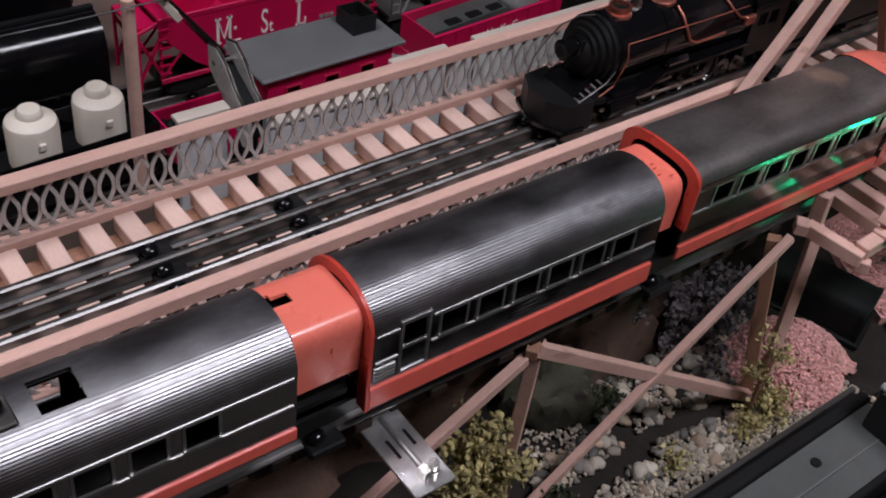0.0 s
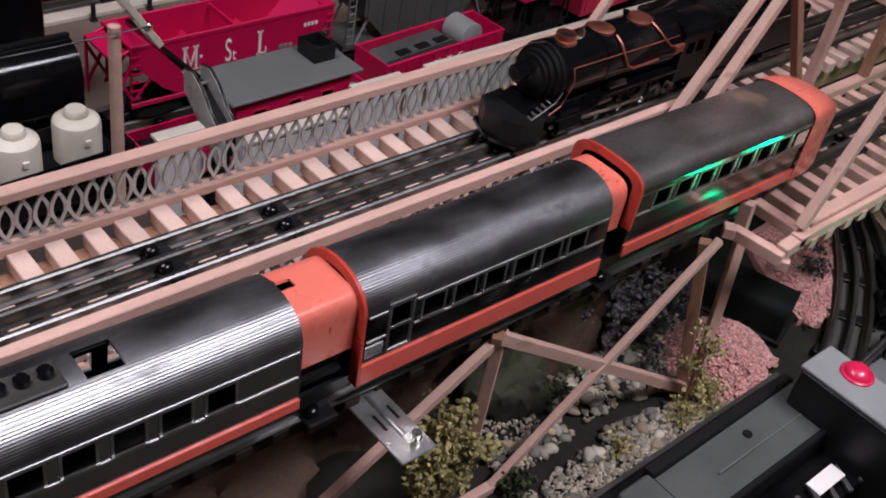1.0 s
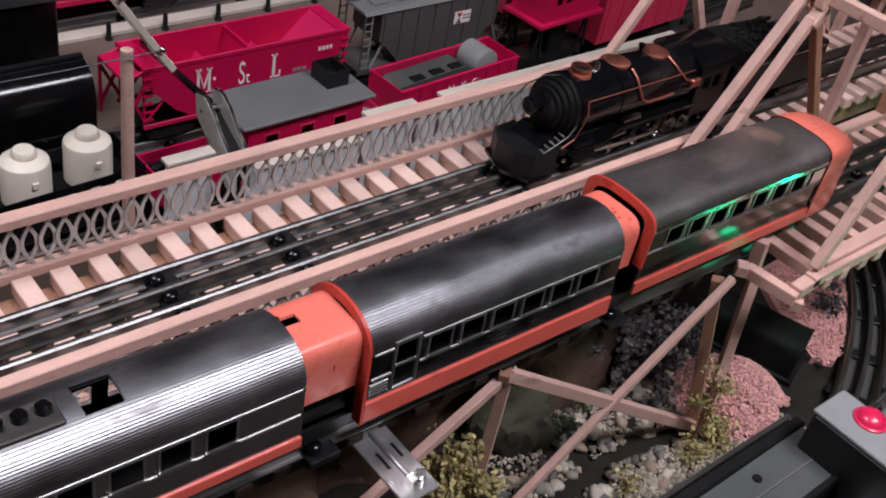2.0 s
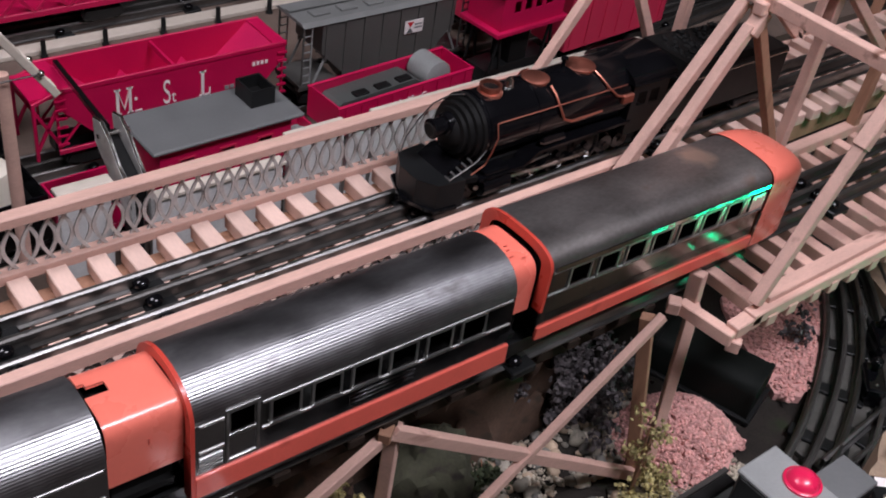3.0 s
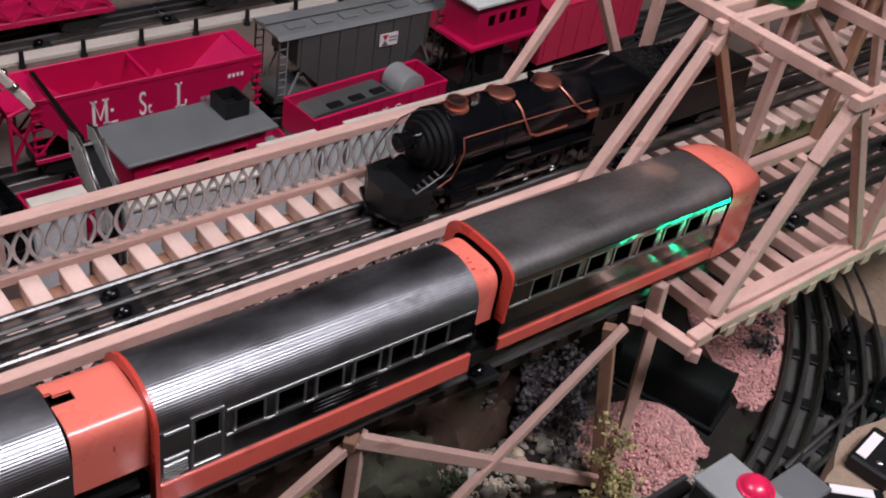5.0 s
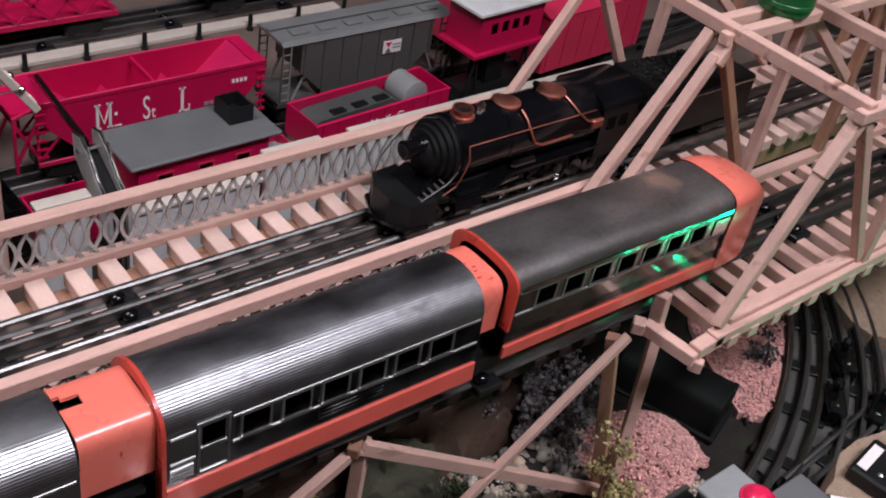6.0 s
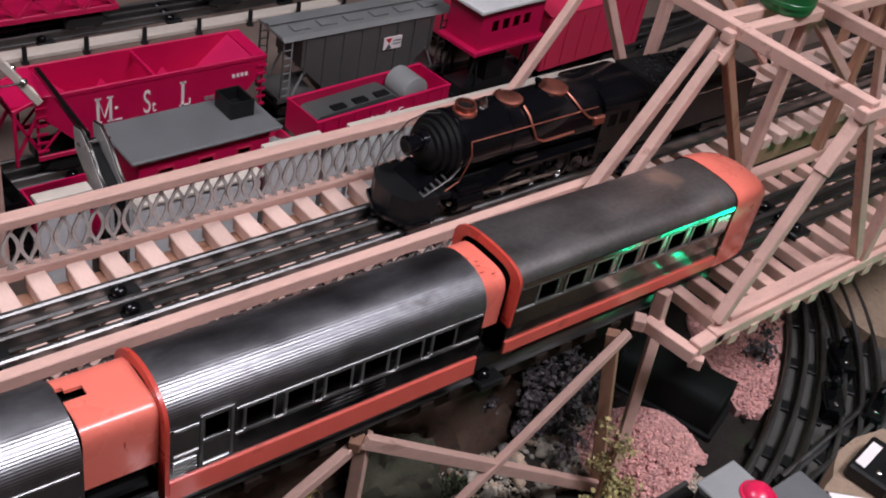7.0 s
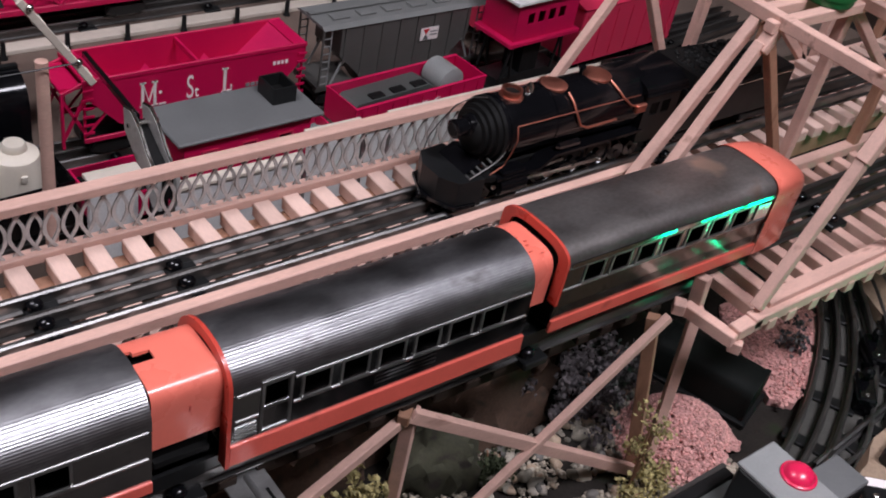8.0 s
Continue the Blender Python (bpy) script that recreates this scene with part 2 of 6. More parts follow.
def ball(bm, c, r, sz=1.0, n=14, m=8):
    return lathe(bm, (c[0], c[1], c[2] - r * sz), (c[0], c[1], c[2] + r * sz), [(r * sz * (1 - math.cos(math.pi * i / m)), max(r * math.sin(math.pi * i / m), r * 0.02)) for i in range(m + 1)], n)


def prism(bm, poly, axis, a, b):
    """Extrudes a polygon of (u, v) along an axis from a to b: x takes (y, z), y takes (x, z), z takes (x, y)."""
    def at(u, v, w):
        return {"x": (w, u, v), "y": (u, w, v), "z": (u, v, w)}[axis]
    p = [bm.verts.new(at(u, v, a)) for u, v in poly]
    q = [bm.verts.new(at(u, v, b)) for u, v in poly]
    bm.faces.new(p)
    bm.faces.new(q[::-1])
    for i in range(len(poly)):
        j = (i + 1) % len(poly)
        bm.faces.new((p[i], p[j], q[j], q[i]))
    return bm


def wall_with_holes(bm, x0, x1, z0, z1, holes, y0, y1):
    """An upright panel from y0 to y1 with rectangular openings cut right through it."""
    xs = sorted({x0, x1, *(h[0] for h in holes), *(h[1] for h in holes)})
    zs = sorted({z0, z1, *(h[2] for h in holes), *(h[3] for h in holes)})
    grid = {}
    for i, x in enumerate(xs):
        for k, z in enumerate(zs):
            grid[i, k] = (bm.verts.new((x, y0, z)), bm.verts.new((x, y1, z)))

    def solid(i, k):
        if not (0 <= i < len(xs) - 1 and 0 <= k < len(zs) - 1):
            return False
        cx, cz = (xs[i] + xs[i + 1]) / 2, (zs[k] + zs[k + 1]) / 2
        return not any(h[0] < cx < h[1] and h[2] < cz < h[3] for h in holes)
    for i in range(len(xs) - 1):
        for k in range(len(zs) - 1):
            if not solid(i, k):
                continue
            a, b, c, d = grid[i, k], grid[i + 1, k], grid[i + 1, k + 1], grid[i, k + 1]
            bm.faces.new((a[0], b[0], c[0], d[0]))
            bm.faces.new((d[1], c[1], b[1], a[1]))
            for (p, q), (di, dk) in (((a, b), (0, -1)), ((b, c), (1, 0)), ((c, d), (0, 1)), ((d, a), (-1, 0))):
                if not solid(i + di, k + dk):
                    bm.faces.new((p[1], q[1], q[0], p[0]))
    return bm


def text_mesh(body, size, depth=0.0003):
    cu = bpy.data.curves.new("lettering", "FONT")
    cu.body, cu.size, cu.extrude, cu.align_x = body, size, depth, "CENTER"
    ob = bpy.data.objects.new("lettering", cu)
    me = bpy.data.meshes.new_from_object(ob)
    bpy.data.objects.remove(ob)
    bm = B()
    bm.from_mesh(me)
    return bm


TABLE = -0.200
# ---- room ----
ROOM = (-2.2, 2.6, -2.0, 2.4)
x0, x1, y0, y1 = ROOM
FLOOR = -1.1
tagged(link("floor", cube(x0, x1, y0, y1, FLOOR - 0.05, FLOOR), ROOM_FLOOR), "dark brown floor of the train room", "floor", kind="structure")
tagged(link("ceiling", cube(x0, x1, y0, y1, CEIL, CEIL + 0.05), ROOM_CEIL), "off-white painted ceiling with two lamps", "ceiling", kind="structure")
for nm, a in (("wall_north", (x0, x1, y1, y1 + 0.08)), ("wall_south", (x0, x1, y0 - 0.08, y0)), ("wall_west", (x0 - 0.08, x0, y0, y1)), ("wall_east", (x1, x1 + 0.08, y0, y1))):
    tagged(link(nm, cube(*a, FLOOR, CEIL), ROOM_WALL), "dark brown panelled wall of the train room", "wall", kind="structure")


def ceiling_lamp(x, y):
    t = thing("ceiling_lamp", pose(x, y, CEIL), "long ceiling lamp with a warm white diffuser", "lamp", "ceiling lamps")
    bm = B()
    for a in ((-0.45, 0.45, -0.23, -0.215), (-0.45, 0.45, 0.215, 0.23), (-0.45, -0.435, -0.215, 0.215), (0.435, 0.45, -0.215, 0.215)):
        box(bm, *a, -0.06, 0)
    part("frame", bm, GREY_LIGHT, t)
    part("diffuser", cube(-0.434, 0.434, -0.214, 0.214, -0.050, -0.045), glow("lamp_diffuser", (1.0, 0.92, 0.93), 4.0), t)


for lx, ly, watts in LAMPS:
    ceiling_lamp(lx, ly)

# ---- layout base ----


def ground():
    bm = B()
    nx, ny = 90, 100
    grid = []
    for j in range(ny + 1):
        row = []
        for i in range(nx + 1):
            x, y = -0.55 + 2.0 * i / nx, -0.45 + 1.9 * j / ny
            h = 0.006 * noise.noise((x * 16, y * 16, 3)) + 0.003 * noise.noise((x * 60, y * 60, 1))
            bank = max(0.0, 1 - abs(y - 0.19) / 0.13)
            z = TABLE + h + 0.05 * bank * bank * (0.7 + 0.6 * noise.noise((x * 9, y * 9, 7)))
            if y > 0.36:
                z = TABLE
            if x > 0.50 and y < 0.10:
                z = TABLE - 0.004
            row.append(bm.verts.new((x, y, z)))
        grid.append(row)
    for j in range(ny):
        for i in range(nx):
            bm.faces.new((grid[j][i], grid[j][i + 1], grid[j + 1][i + 1], grid[j + 1][i]))
    tagged(link("ground", bm, EARTH, smooth=True), "dark earth scenery base of the model layout", "ground", kind="structure")
    t = thing("layout_table", pose(0.45, 0.5, FLOOR), "dark wooden table that carries the model layout", "table")
    part("tabletop", cube(-1.0, 1.0, -0.95, 0.95, TABLE - FLOOR - 0.05, TABLE - FLOOR - 0.012), WOOD_DARK, t)
    for sx in (-0.9, 0.9):
        for sy in (-0.85, 0.85):
            part("leg", cube(sx - 0.04, sx + 0.04, sy - 0.04, sy + 0.04, 0, TABLE - FLOOR - 0.05, bev=0.004), WOOD_DARK, t)


ground()

# ---- tinplate track ----
RAIL_H = 0.0115


def straight_track(name, m, length, pitch, label, joints=(), group="bridge tracks", outer=None):
    """Three tubular rails on pressed steel cross ties; z = 0 is the underside."""
    t = thing(name, m, label, "track", group)
    for k in (-1, 0, 1):
        y = k * pitch
        bm = B()
        web = [(y - 0.0042, 0), (y - 0.0042, 0.0011), (y - 0.0014, 0.0014), (y - 0.0013, 0.0070), (y - 0.0026, 0.0082), (y - 0.0024, 0.0106), (y - 0.0010, RAIL_H), (y + 0.0010, RAIL_H), (y + 0.0024, 0.0106), (y + 0.0026, 0.0082), (y + 0.0013, 0.0070), (y + 0.0014, 0.0014), (y + 0.0042, 0.0011), (y + 0.0042, 0)]
        prism(bm, web, "x", 0, length)
        part("rail", bm, (outer or RAIL) if k else RAIL_SIDE, t)
    for x in joints:
        part("steel_tie", cube(x - 0.011, x + 0.011, -pitch - 0.012, pitch + 0.012, -0.004, 0.0025, bev=0.001), BLACK_PLASTIC, t)
        for k in (-1, 0, 1):
            part("rail_clip", lathe(B(), (x - 0.004, k * pitch - 0.004, 0.004), (x - 0.004, k * pitch - 0.004, 0.009), [(0, 0.0050), (0.002, 0.0056), (0.0035, 0.0050), (0.005, 0.0032), (0.0057, 0.0008)], 14), BLACK, t, smooth=True)
    return t


# far bridge deck: timber ties, two lattice girders and the track of the steam engine
DECK = -0.0122
FAR_Y, PITCH = 0.156, 0.0188
straight_track("far_bridge_track", pose(-0.40, FAR_Y, DECK), 1.6, PITCH, "three-rail tinplate track on timber bridge ties", joints=(0.362, 0.455, 0.66, 0.90))


def lattice_strip(bm, x0, x1, y, z0, z1, pitch=0.0116, w=0.0027, th=0.0012):
    """Expanded metal: two families of wavy bands that cross and bulge."""
    h = z1 - z0
    n = int((x1 - x0) / pitch)
    for i in range(n + 1):
        for s in (-1, 1):
            pts = []
            for k in range(10):
                u = k / 9
                bow = math.sin(math.pi * (u - 0.10) / 0.76) * 0.30
                pts.append((x0 + i * pitch + s * pitch * 1.5 * bow + 0.0004 * math.sin(i * 2.1), y + s * 0.0005 + 0.0006 * math.sin(i * 1.7), z0 + h * u))
            q = []
            for px_, py_, pz_ in pts:
                q.append([bm.verts.new((px_ + a * w / 2, py_ + b * th / 2, pz_)) for a, b in ((-1, -1), (1, -1), (1, 1), (-1, 1))])
            for a, b in zip(q, q[1:]):
                for k in range(4):
                    bm.faces.new((a[k], a[(k + 1) % 4], b[(k + 1) % 4], b[k]))
    return bm


def girder(name, x0, x1, y, zt, zb, label, w=0.0102, ht=0.0075):
    t = thing(name, pose(x0, y, zb), label, "bridge girder", "lattice girders")
    n = x1 - x0
    part("top_rail", stick(B(), (0, 0, zt - zb - ht / 2), (n, 0, zt - zb - ht / 2), w, ht, 0.0007), WOOD, t)
    part("bottom_rail", stick(B(), (0, 0, 0.004), (n, 0, 0.004), w * 0.85, 0.008, 0.0007), WOOD, t)
    part("lattice", lattice_strip(B(), 0.004, n - 0.004, 0, 0.008, zt - zb - ht), LATTICE, t, "grey expanded-metal lattice")
    return t


girder("lattice_girder", -0.42, 0.425, 0.2225, 0.0340, -0.0165, "pale timber bridge girder with grey metal lattice")
girder("lattice_girder", -0.42, 0.428, 0.1085, 0.0168, -0.0255, "pale timber bridge girder with grey metal lattice", w=0.0082, ht=0.0098)

deck = thing("timber_deck", pose(-0.42, 0.165, DECK), "open deck of pale timber bridge ties", "bridge deck")
tie_mesh = None
for i in range(-22, 43):
    xx = 0.1603 + 0.0255 * i + 0.42
    if xx < 0.0:
        continue
    if tie_mesh is None:
        first = part("tie", cube(0, 0.0135, -0.055, 0.052, -0.0115, 0, bev=0.0008), TIE_WOOD, deck)
        first.location = (xx, 0, 0)
        tie_mesh = first.data
    else:
        o = new("tie", tie_mesh)
        o.parent = deck
        o.location = (xx + 0.0008 * math.sin(i * 3.3), 0.001 * math.sin(i * 5.1), 0)
        o.rotation_euler = (0, 0, 0.02 * math.sin(i * 7.7))
for yy, ww in ((-0.040, 0.012), (0.034, 0.030)):
    part("stringer", stick(B(), (0, yy, -0.0245), (1.3, yy, -0.0245), ww, 0.0255), WOOD_DARK, deck)

# ---- passenger train ----
SLOPE = 1.45
W, L2 = 0.0640, 0.214


def at_train(x, y=0.0, z=0.0):
    """A point of the sloping near track: x along it from the middle coach's front corner."""
    return pose(0, 0, 0.001, 0, SLOPE, 0) @ pose(x, y, z)


def arc(inset, top, eave, n, flute=0.0, power=2.2):
    """Half ring of a coach roof from the near eave to the far one as (y, z)."""
    out = []
    for i in range(n + 1):
        a = math.pi * i / n
        c, s = math.cos(a), math.sin(a)
        e = 2 / power
        y = W / 2 - (W / 2 - inset) * math.copysign(abs(c) ** e, c)
        z = eave + (top - eave) * abs(s) ** e
        f = flute * (1 if i % 2 else -1) * min(1.0, max(0.04, (abs(i / n - 0.5) - 0.10) / 0.10))
        out.append((y - f * c, z + f * s))
    return out


def ring(bm, outer, inner, x0, x1):
    """An arched hoop between two profiles."""
    for a, b in ((outer, inner),):
        n = len(a)
        v = [[bm.verts.new((x, *p)) for p in q] for x in (x0, x1) for q in (a, b)]
        for i in range(n - 1):
            bm.faces.new((v[0][i], v[0][i + 1], v[1][i + 1], v[1][i]))
            bm.faces.new((v[2][i], v[3][i], v[3][i + 1], v[2][i + 1]))
            bm.faces.new((v[0][i], v[2][i], v[2][i + 1], v[0][i + 1]))
            bm.faces.new((v[1][i], v[1][i + 1], v[3][i + 1], v[3][i]))
        for i in (0, n - 1):
            bm.faces.new((v[0][i], v[1][i], v[3][i], v[2][i]))
    return bm


SKIRT, EAVE, TOP = 0.0088, 0.0440, 0.0674
SKIRT_LOW = -0.0058


def lean(ob, amount):
    """Draws the sides of a coach body inwards with height."""
    for v in ob.data.vertices:
        v.co.y = W / 2 + (v.co.y - W / 2) * (1 - amount * min(max(v.co.z, 0.0), EAVE) / EAVE)



def truck(parent, x):
    t = part("truck", cube(x - 0.032, x + 0.032, 0.010, W - 0.010, -0.004, 0.004, bev=0.001), BLACK_PLASTIC, parent)
    for sy in (0.0085, W - 0.0135):
        part("side_frame", prism(B(), [(x - 0.034, -0.003), (x - 0.030, 0.004), (x + 0.030, 0.004), (x + 0.034, -0.003), (x + 0.014, -0.0075), (x - 0.014, -0.0075)], "y", sy, sy + 0.005), BLACK_PLASTIC, t)
    for dx in (-0.020, 0.020):
        part("axle", cyl(B(), (x + dx, 0.012, -0.003), (x + dx, W - 0.012, -0.003), 0.0018, 8), NICKEL, t)
        for yy in (0.0140, W - 0.0175):
            part("wheel", lathe(B(), (x + dx, yy, -0.003), (x + dx, yy + 0.0035, -0.003), [(0, 0.0075), (0.0025, 0.0075), (0.0025, 0.009), (0.0035, 0.009)], 18), BLACK, t, smooth=True)


def coach(name, x, length, windows, label, roof_mat, door=None, hole=None, left_rim=True, nose=0.0, panels=(), double_rim=False, lift=0.0, flute=0.00006, low=SKIRT_LOW, y=0.0, z=0.0, closed=None):
    bright = CLOUDED if lift else CHROME
    eave, top, skirt = EAVE + lift, TOP + lift * 0.33, SKIRT + lift * 0.30
    power = 2.9 if lift else 2.2
    t = thing(name, at_train(x, y, z), label, "train car", "coaches of the streamliner")
    win = [(a, a + 0.0165, 0.0270 + lift, 0.0412 + lift) for a in windows]
    if door:
        win.append((door + 0.003, door + 0.0165, 0.0300, 0.0450))
    for side, (ya, yb) in enumerate(((0.0012, 0.0024), (W - 0.0024, W - 0.0012))):
        part("side_wall", wall_with_holes(B(), 0, length, 0.004, eave + 0.002, win, ya, yb), bright, t, "mirror-bright chromed side")
        out, s = (0.0012, -1) if side == 0 else (W - 0.0012, 1)

        def bar(xa, xb, za, zb, d=0.0008):
            lo, hi = sorted((out - s * 0.0002, out + s * d))
            return (xa, xb, lo, hi, za, zb)
        for a, b, c, d in win[:len(windows)]:
            bm = B()
            box(bm, *bar(a - 0.0016, b + 0.0016, d, d + 0.0013))
            box(bm, *bar(a - 0.0016, b + 0.0016, c - 0.0017, c, 0.0016))
            box(bm, *bar(a - 0.0016, a, c, d))
            box(bm, *bar(b, b + 0.0016, c, d))
            part("window_frame", bm, FRAME, t)
        for za, zb in ((0.0250 + lift, 0.026), (0.0430 + lift, 0.044)):
            lo = (door + 0.021) if door else 0.003
            part("belt_moulding", cyl(B(), (lo, out + s * 0.0002, za), (length - 0.002, out + s * 0.0002, za), 0.0009, 8), FRAME, t, smooth=True)
            if door:
                part("belt_moulding", cyl(B(), (0.003, out + s * 0.0002, za), (door - 0.001, out + s * 0.0002, za), 0.0009, 8), FRAME, t, smooth=True)
        if door:
            bm = B()
            for a in ((door, door + 0.0195, 0.0460, 0.0474), (door, door + 0.0195, 0.0112, 0.0126), (door, door + 0.0016, 0.0126, 0.0460), (door + 0.0179, door + 0.0195, 0.0126, 0.0460), (door + 0.0018, door + 0.0177, 0.0282, 0.0297)):
                box(bm, *bar(*a, 0.0008))
            part("door_frame", bm, FRAME, t)
            bm = B()
            for k in range(4):
                box(bm, *bar(0.003, door - 0.002, 0.0125 + k * 0.0024, 0.0137 + k * 0.0024, 0.0008))
            part("ribbed_panel", bm, FRAME, t)
        if lift:
            for k in range(3):
                part("side_bead", cyl(B(), (0.006, out + s * 0.0001, skirt + 0.0035 + k * 0.0026), (length - 0.004, out + s * 0.0001, skirt + 0.0035 + k * 0.0026), 0.0005, 8), bright, t, smooth=True)
            lo_, hi_ = sorted((out + s * 0.0004, out + s * 0.0013))
            part("eave_band", cube(0.004, length - 0.001, lo_, hi_, eave - 0.0005, eave + 0.0035, bev=0.0003), MIRROR, t, "polished chrome band above the windows")
        for a, b in panels:
            bm = B()
            for k in range(3):
                box(bm, *bar(a, b, 0.0135 + k * 0.003, 0.0147 + k * 0.003, 0.0007))
            part("name_panel", bm, bright, t)
        lo, hi = sorted((out - s * 0.0012, out + s * 0.0016))
        part("skirt", cube(0, length, lo, hi, low, skirt, bev=0.0005), SKIRT_SHADED, t, "orange enamelled lower skirt, coloured deeper for side shade")
    part("underframe", cube(0.002, length - 0.002, 0.0026, W - 0.0026, 0.004, 0.006), BLACK_MATT, t)
    # fluted roof
    prof = arc(0.0010, top, eave, 90, flute, power)
    xs = [0, length] if not hole else [0, hole[0], hole[1], length]
    bm = B()
    rows = [[bm.verts.new((xx, *p)) for p in prof] for xx in xs]
    under = [[bm.verts.new((xx, W / 2 + (p[0] - W / 2) * 0.965, eave + (p[1] - eave) * 0.93 - 0.0006)) for p in prof] for xx in xs]
    for i in range(len(xs) - 1):
        for k in range(len(prof) - 1):
            gap = hole and i == 1 and hole[2] < (prof[k][0] + prof[k + 1][0]) / 2 < hole[3]
            if not gap:
                bm.faces.new((rows[i][k], rows[i + 1][k], rows[i + 1][k + 1], rows[i][k + 1]))
                bm.faces.new((under[i][k + 1], under[i + 1][k + 1], under[i + 1][k], under[i][k]))
    for i in (0, len(xs) - 1):
        for k in range(len(prof) - 1):
            bm.faces.new((rows[i][k], rows[i][k + 1], under[i][k + 1], under[i][k]))
    part("roof", bm, roof_mat, t, "fluted chromed roof, dulled along the top")
    # end walls
    for xx in (0.004, length - 0.006):
        bm = B()
        prism(bm, [(0.003, 0.006)] + [(W / 2 + (p[0] - W / 2) * 0.93, eave + (p[1] - eave) * 0.9) for p in prof[::4]] + [(W - 0.003, 0.006)], "x", xx, xx + 0.002)
        part("end_wall", bm, BLACK_MATT, t)
    if nose:
        bm = B()
        steps = 9
        prev = None
        for k in range(steps + 1):
            a = k / steps * math.pi / 2
            xx = length + nose * math.sin(a)
            pr = [(-0.0006, low)] + arc(-0.0006, top + 0.0006, eave, 30, 0, power) + [(W + 0.0006, low)]
            cur = [bm.verts.new((xx, W / 2 + (p[0] - W / 2) * (0.52 + 0.48 * max(math.cos(a), 0) ** 0.55), p[1] * (0.74 + 0.26 * max(math.cos(a), 0) ** 0.6))) for p in pr]
            if prev:
                for i in range(len(cur) - 1):
                    bm.faces.new((prev[i], prev[i + 1], cur[i + 1], cur[i]))
            prev = cur
        bm.faces.new(prev)
        part("rounded_end", bm, ORANGE, t, "rounded orange enamelled end", smooth=True)
    if closed is not None:
        part("closed_window", cube(closed, closed + 0.0165, 0.0002, 0.0011, 0.0270 + lift, 0.0412 + lift, bev=0.0003), MIRROR, t, "window closed by a bright plate")
    if left_rim:
        foot = 0.027 if double_rim else low
        o = [(-0.0010, foot)] + arc(-0.0010, top + 0.0014, eave, 40, 0, power) + [(W + 0.0010, foot)]
        i = [(0.0070, foot)] + arc(0.0075, top - 0.0048, eave, 40, 0, power) + [(W - 0.0070, foot)]
        part("end_rim", ring(B(), o, i, -0.0026, -0.0002), RIM_SHADE_CHIP, t, "raised orange end rim, coloured dark red for shade", smooth=True)
    for ob in t.children:
        if not lift:
            lean(ob, 0.09)
    return t


PW = 0.0258
coach("streamliner_coach", 0.0, L2, [0.0450 + PW * i for i in range(6)], "chrome streamliner coach with fluted roof and orange skirt", ROOF, door=0.0180, panels=((0.095, 0.140),))
coach("streamliner_coach", 0.2365, 0.2200, [0.0205 + PW * i for i in range(7)], "chrome streamliner observation coach with orange rounded end", ROOF_WORN, nose=0.050, double_rim=True, lift=0.0125, flute=0.00003, low=0.0022, closed=0.0205 + PW * 7)
coach("streamliner_coach", -0.3000, 0.2540, [0.0150 + PW * i for i in range(8)], "chrome streamliner coach with an opening in its roof", ROOF, left_rim=False, hole=(0.140, 0.160, 0.019, 0.041), y=-0.004, z=0.002, low=0.0015)
kb = thing("roof_block", at_train(-0.2055, 0.0150, TOP + 0.0008), "dark roof plate with three black bolts", "roof plate")
part("plate", cube(0, 0.036, 0, 0.0185, 0, 0.0030, bev=0.0008), RAIL_SIDE, kb)
for k in range(3):
    part("bolt", lathe(B(), (0.007 + 0.0112 * k, 0.0105, 0.0030), (0.007 + 0.0112 * k, 0.0105, 0.0080), [(0, 0.0040), (0.0035, 0.0040), (0.005, 0.0025)], 14), BLACK, kb, smooth=True)
tr = thing("track_truck", at_train(-0.028, 0, -0.0075), "black four-wheel truck under the coach joint", "train truck", "trucks under the coaches")
truck(tr, 0)
for xx in (0.229, 0.44, -0.28):
    copy_thing(tr, at_train(xx, 0, -0.0075))


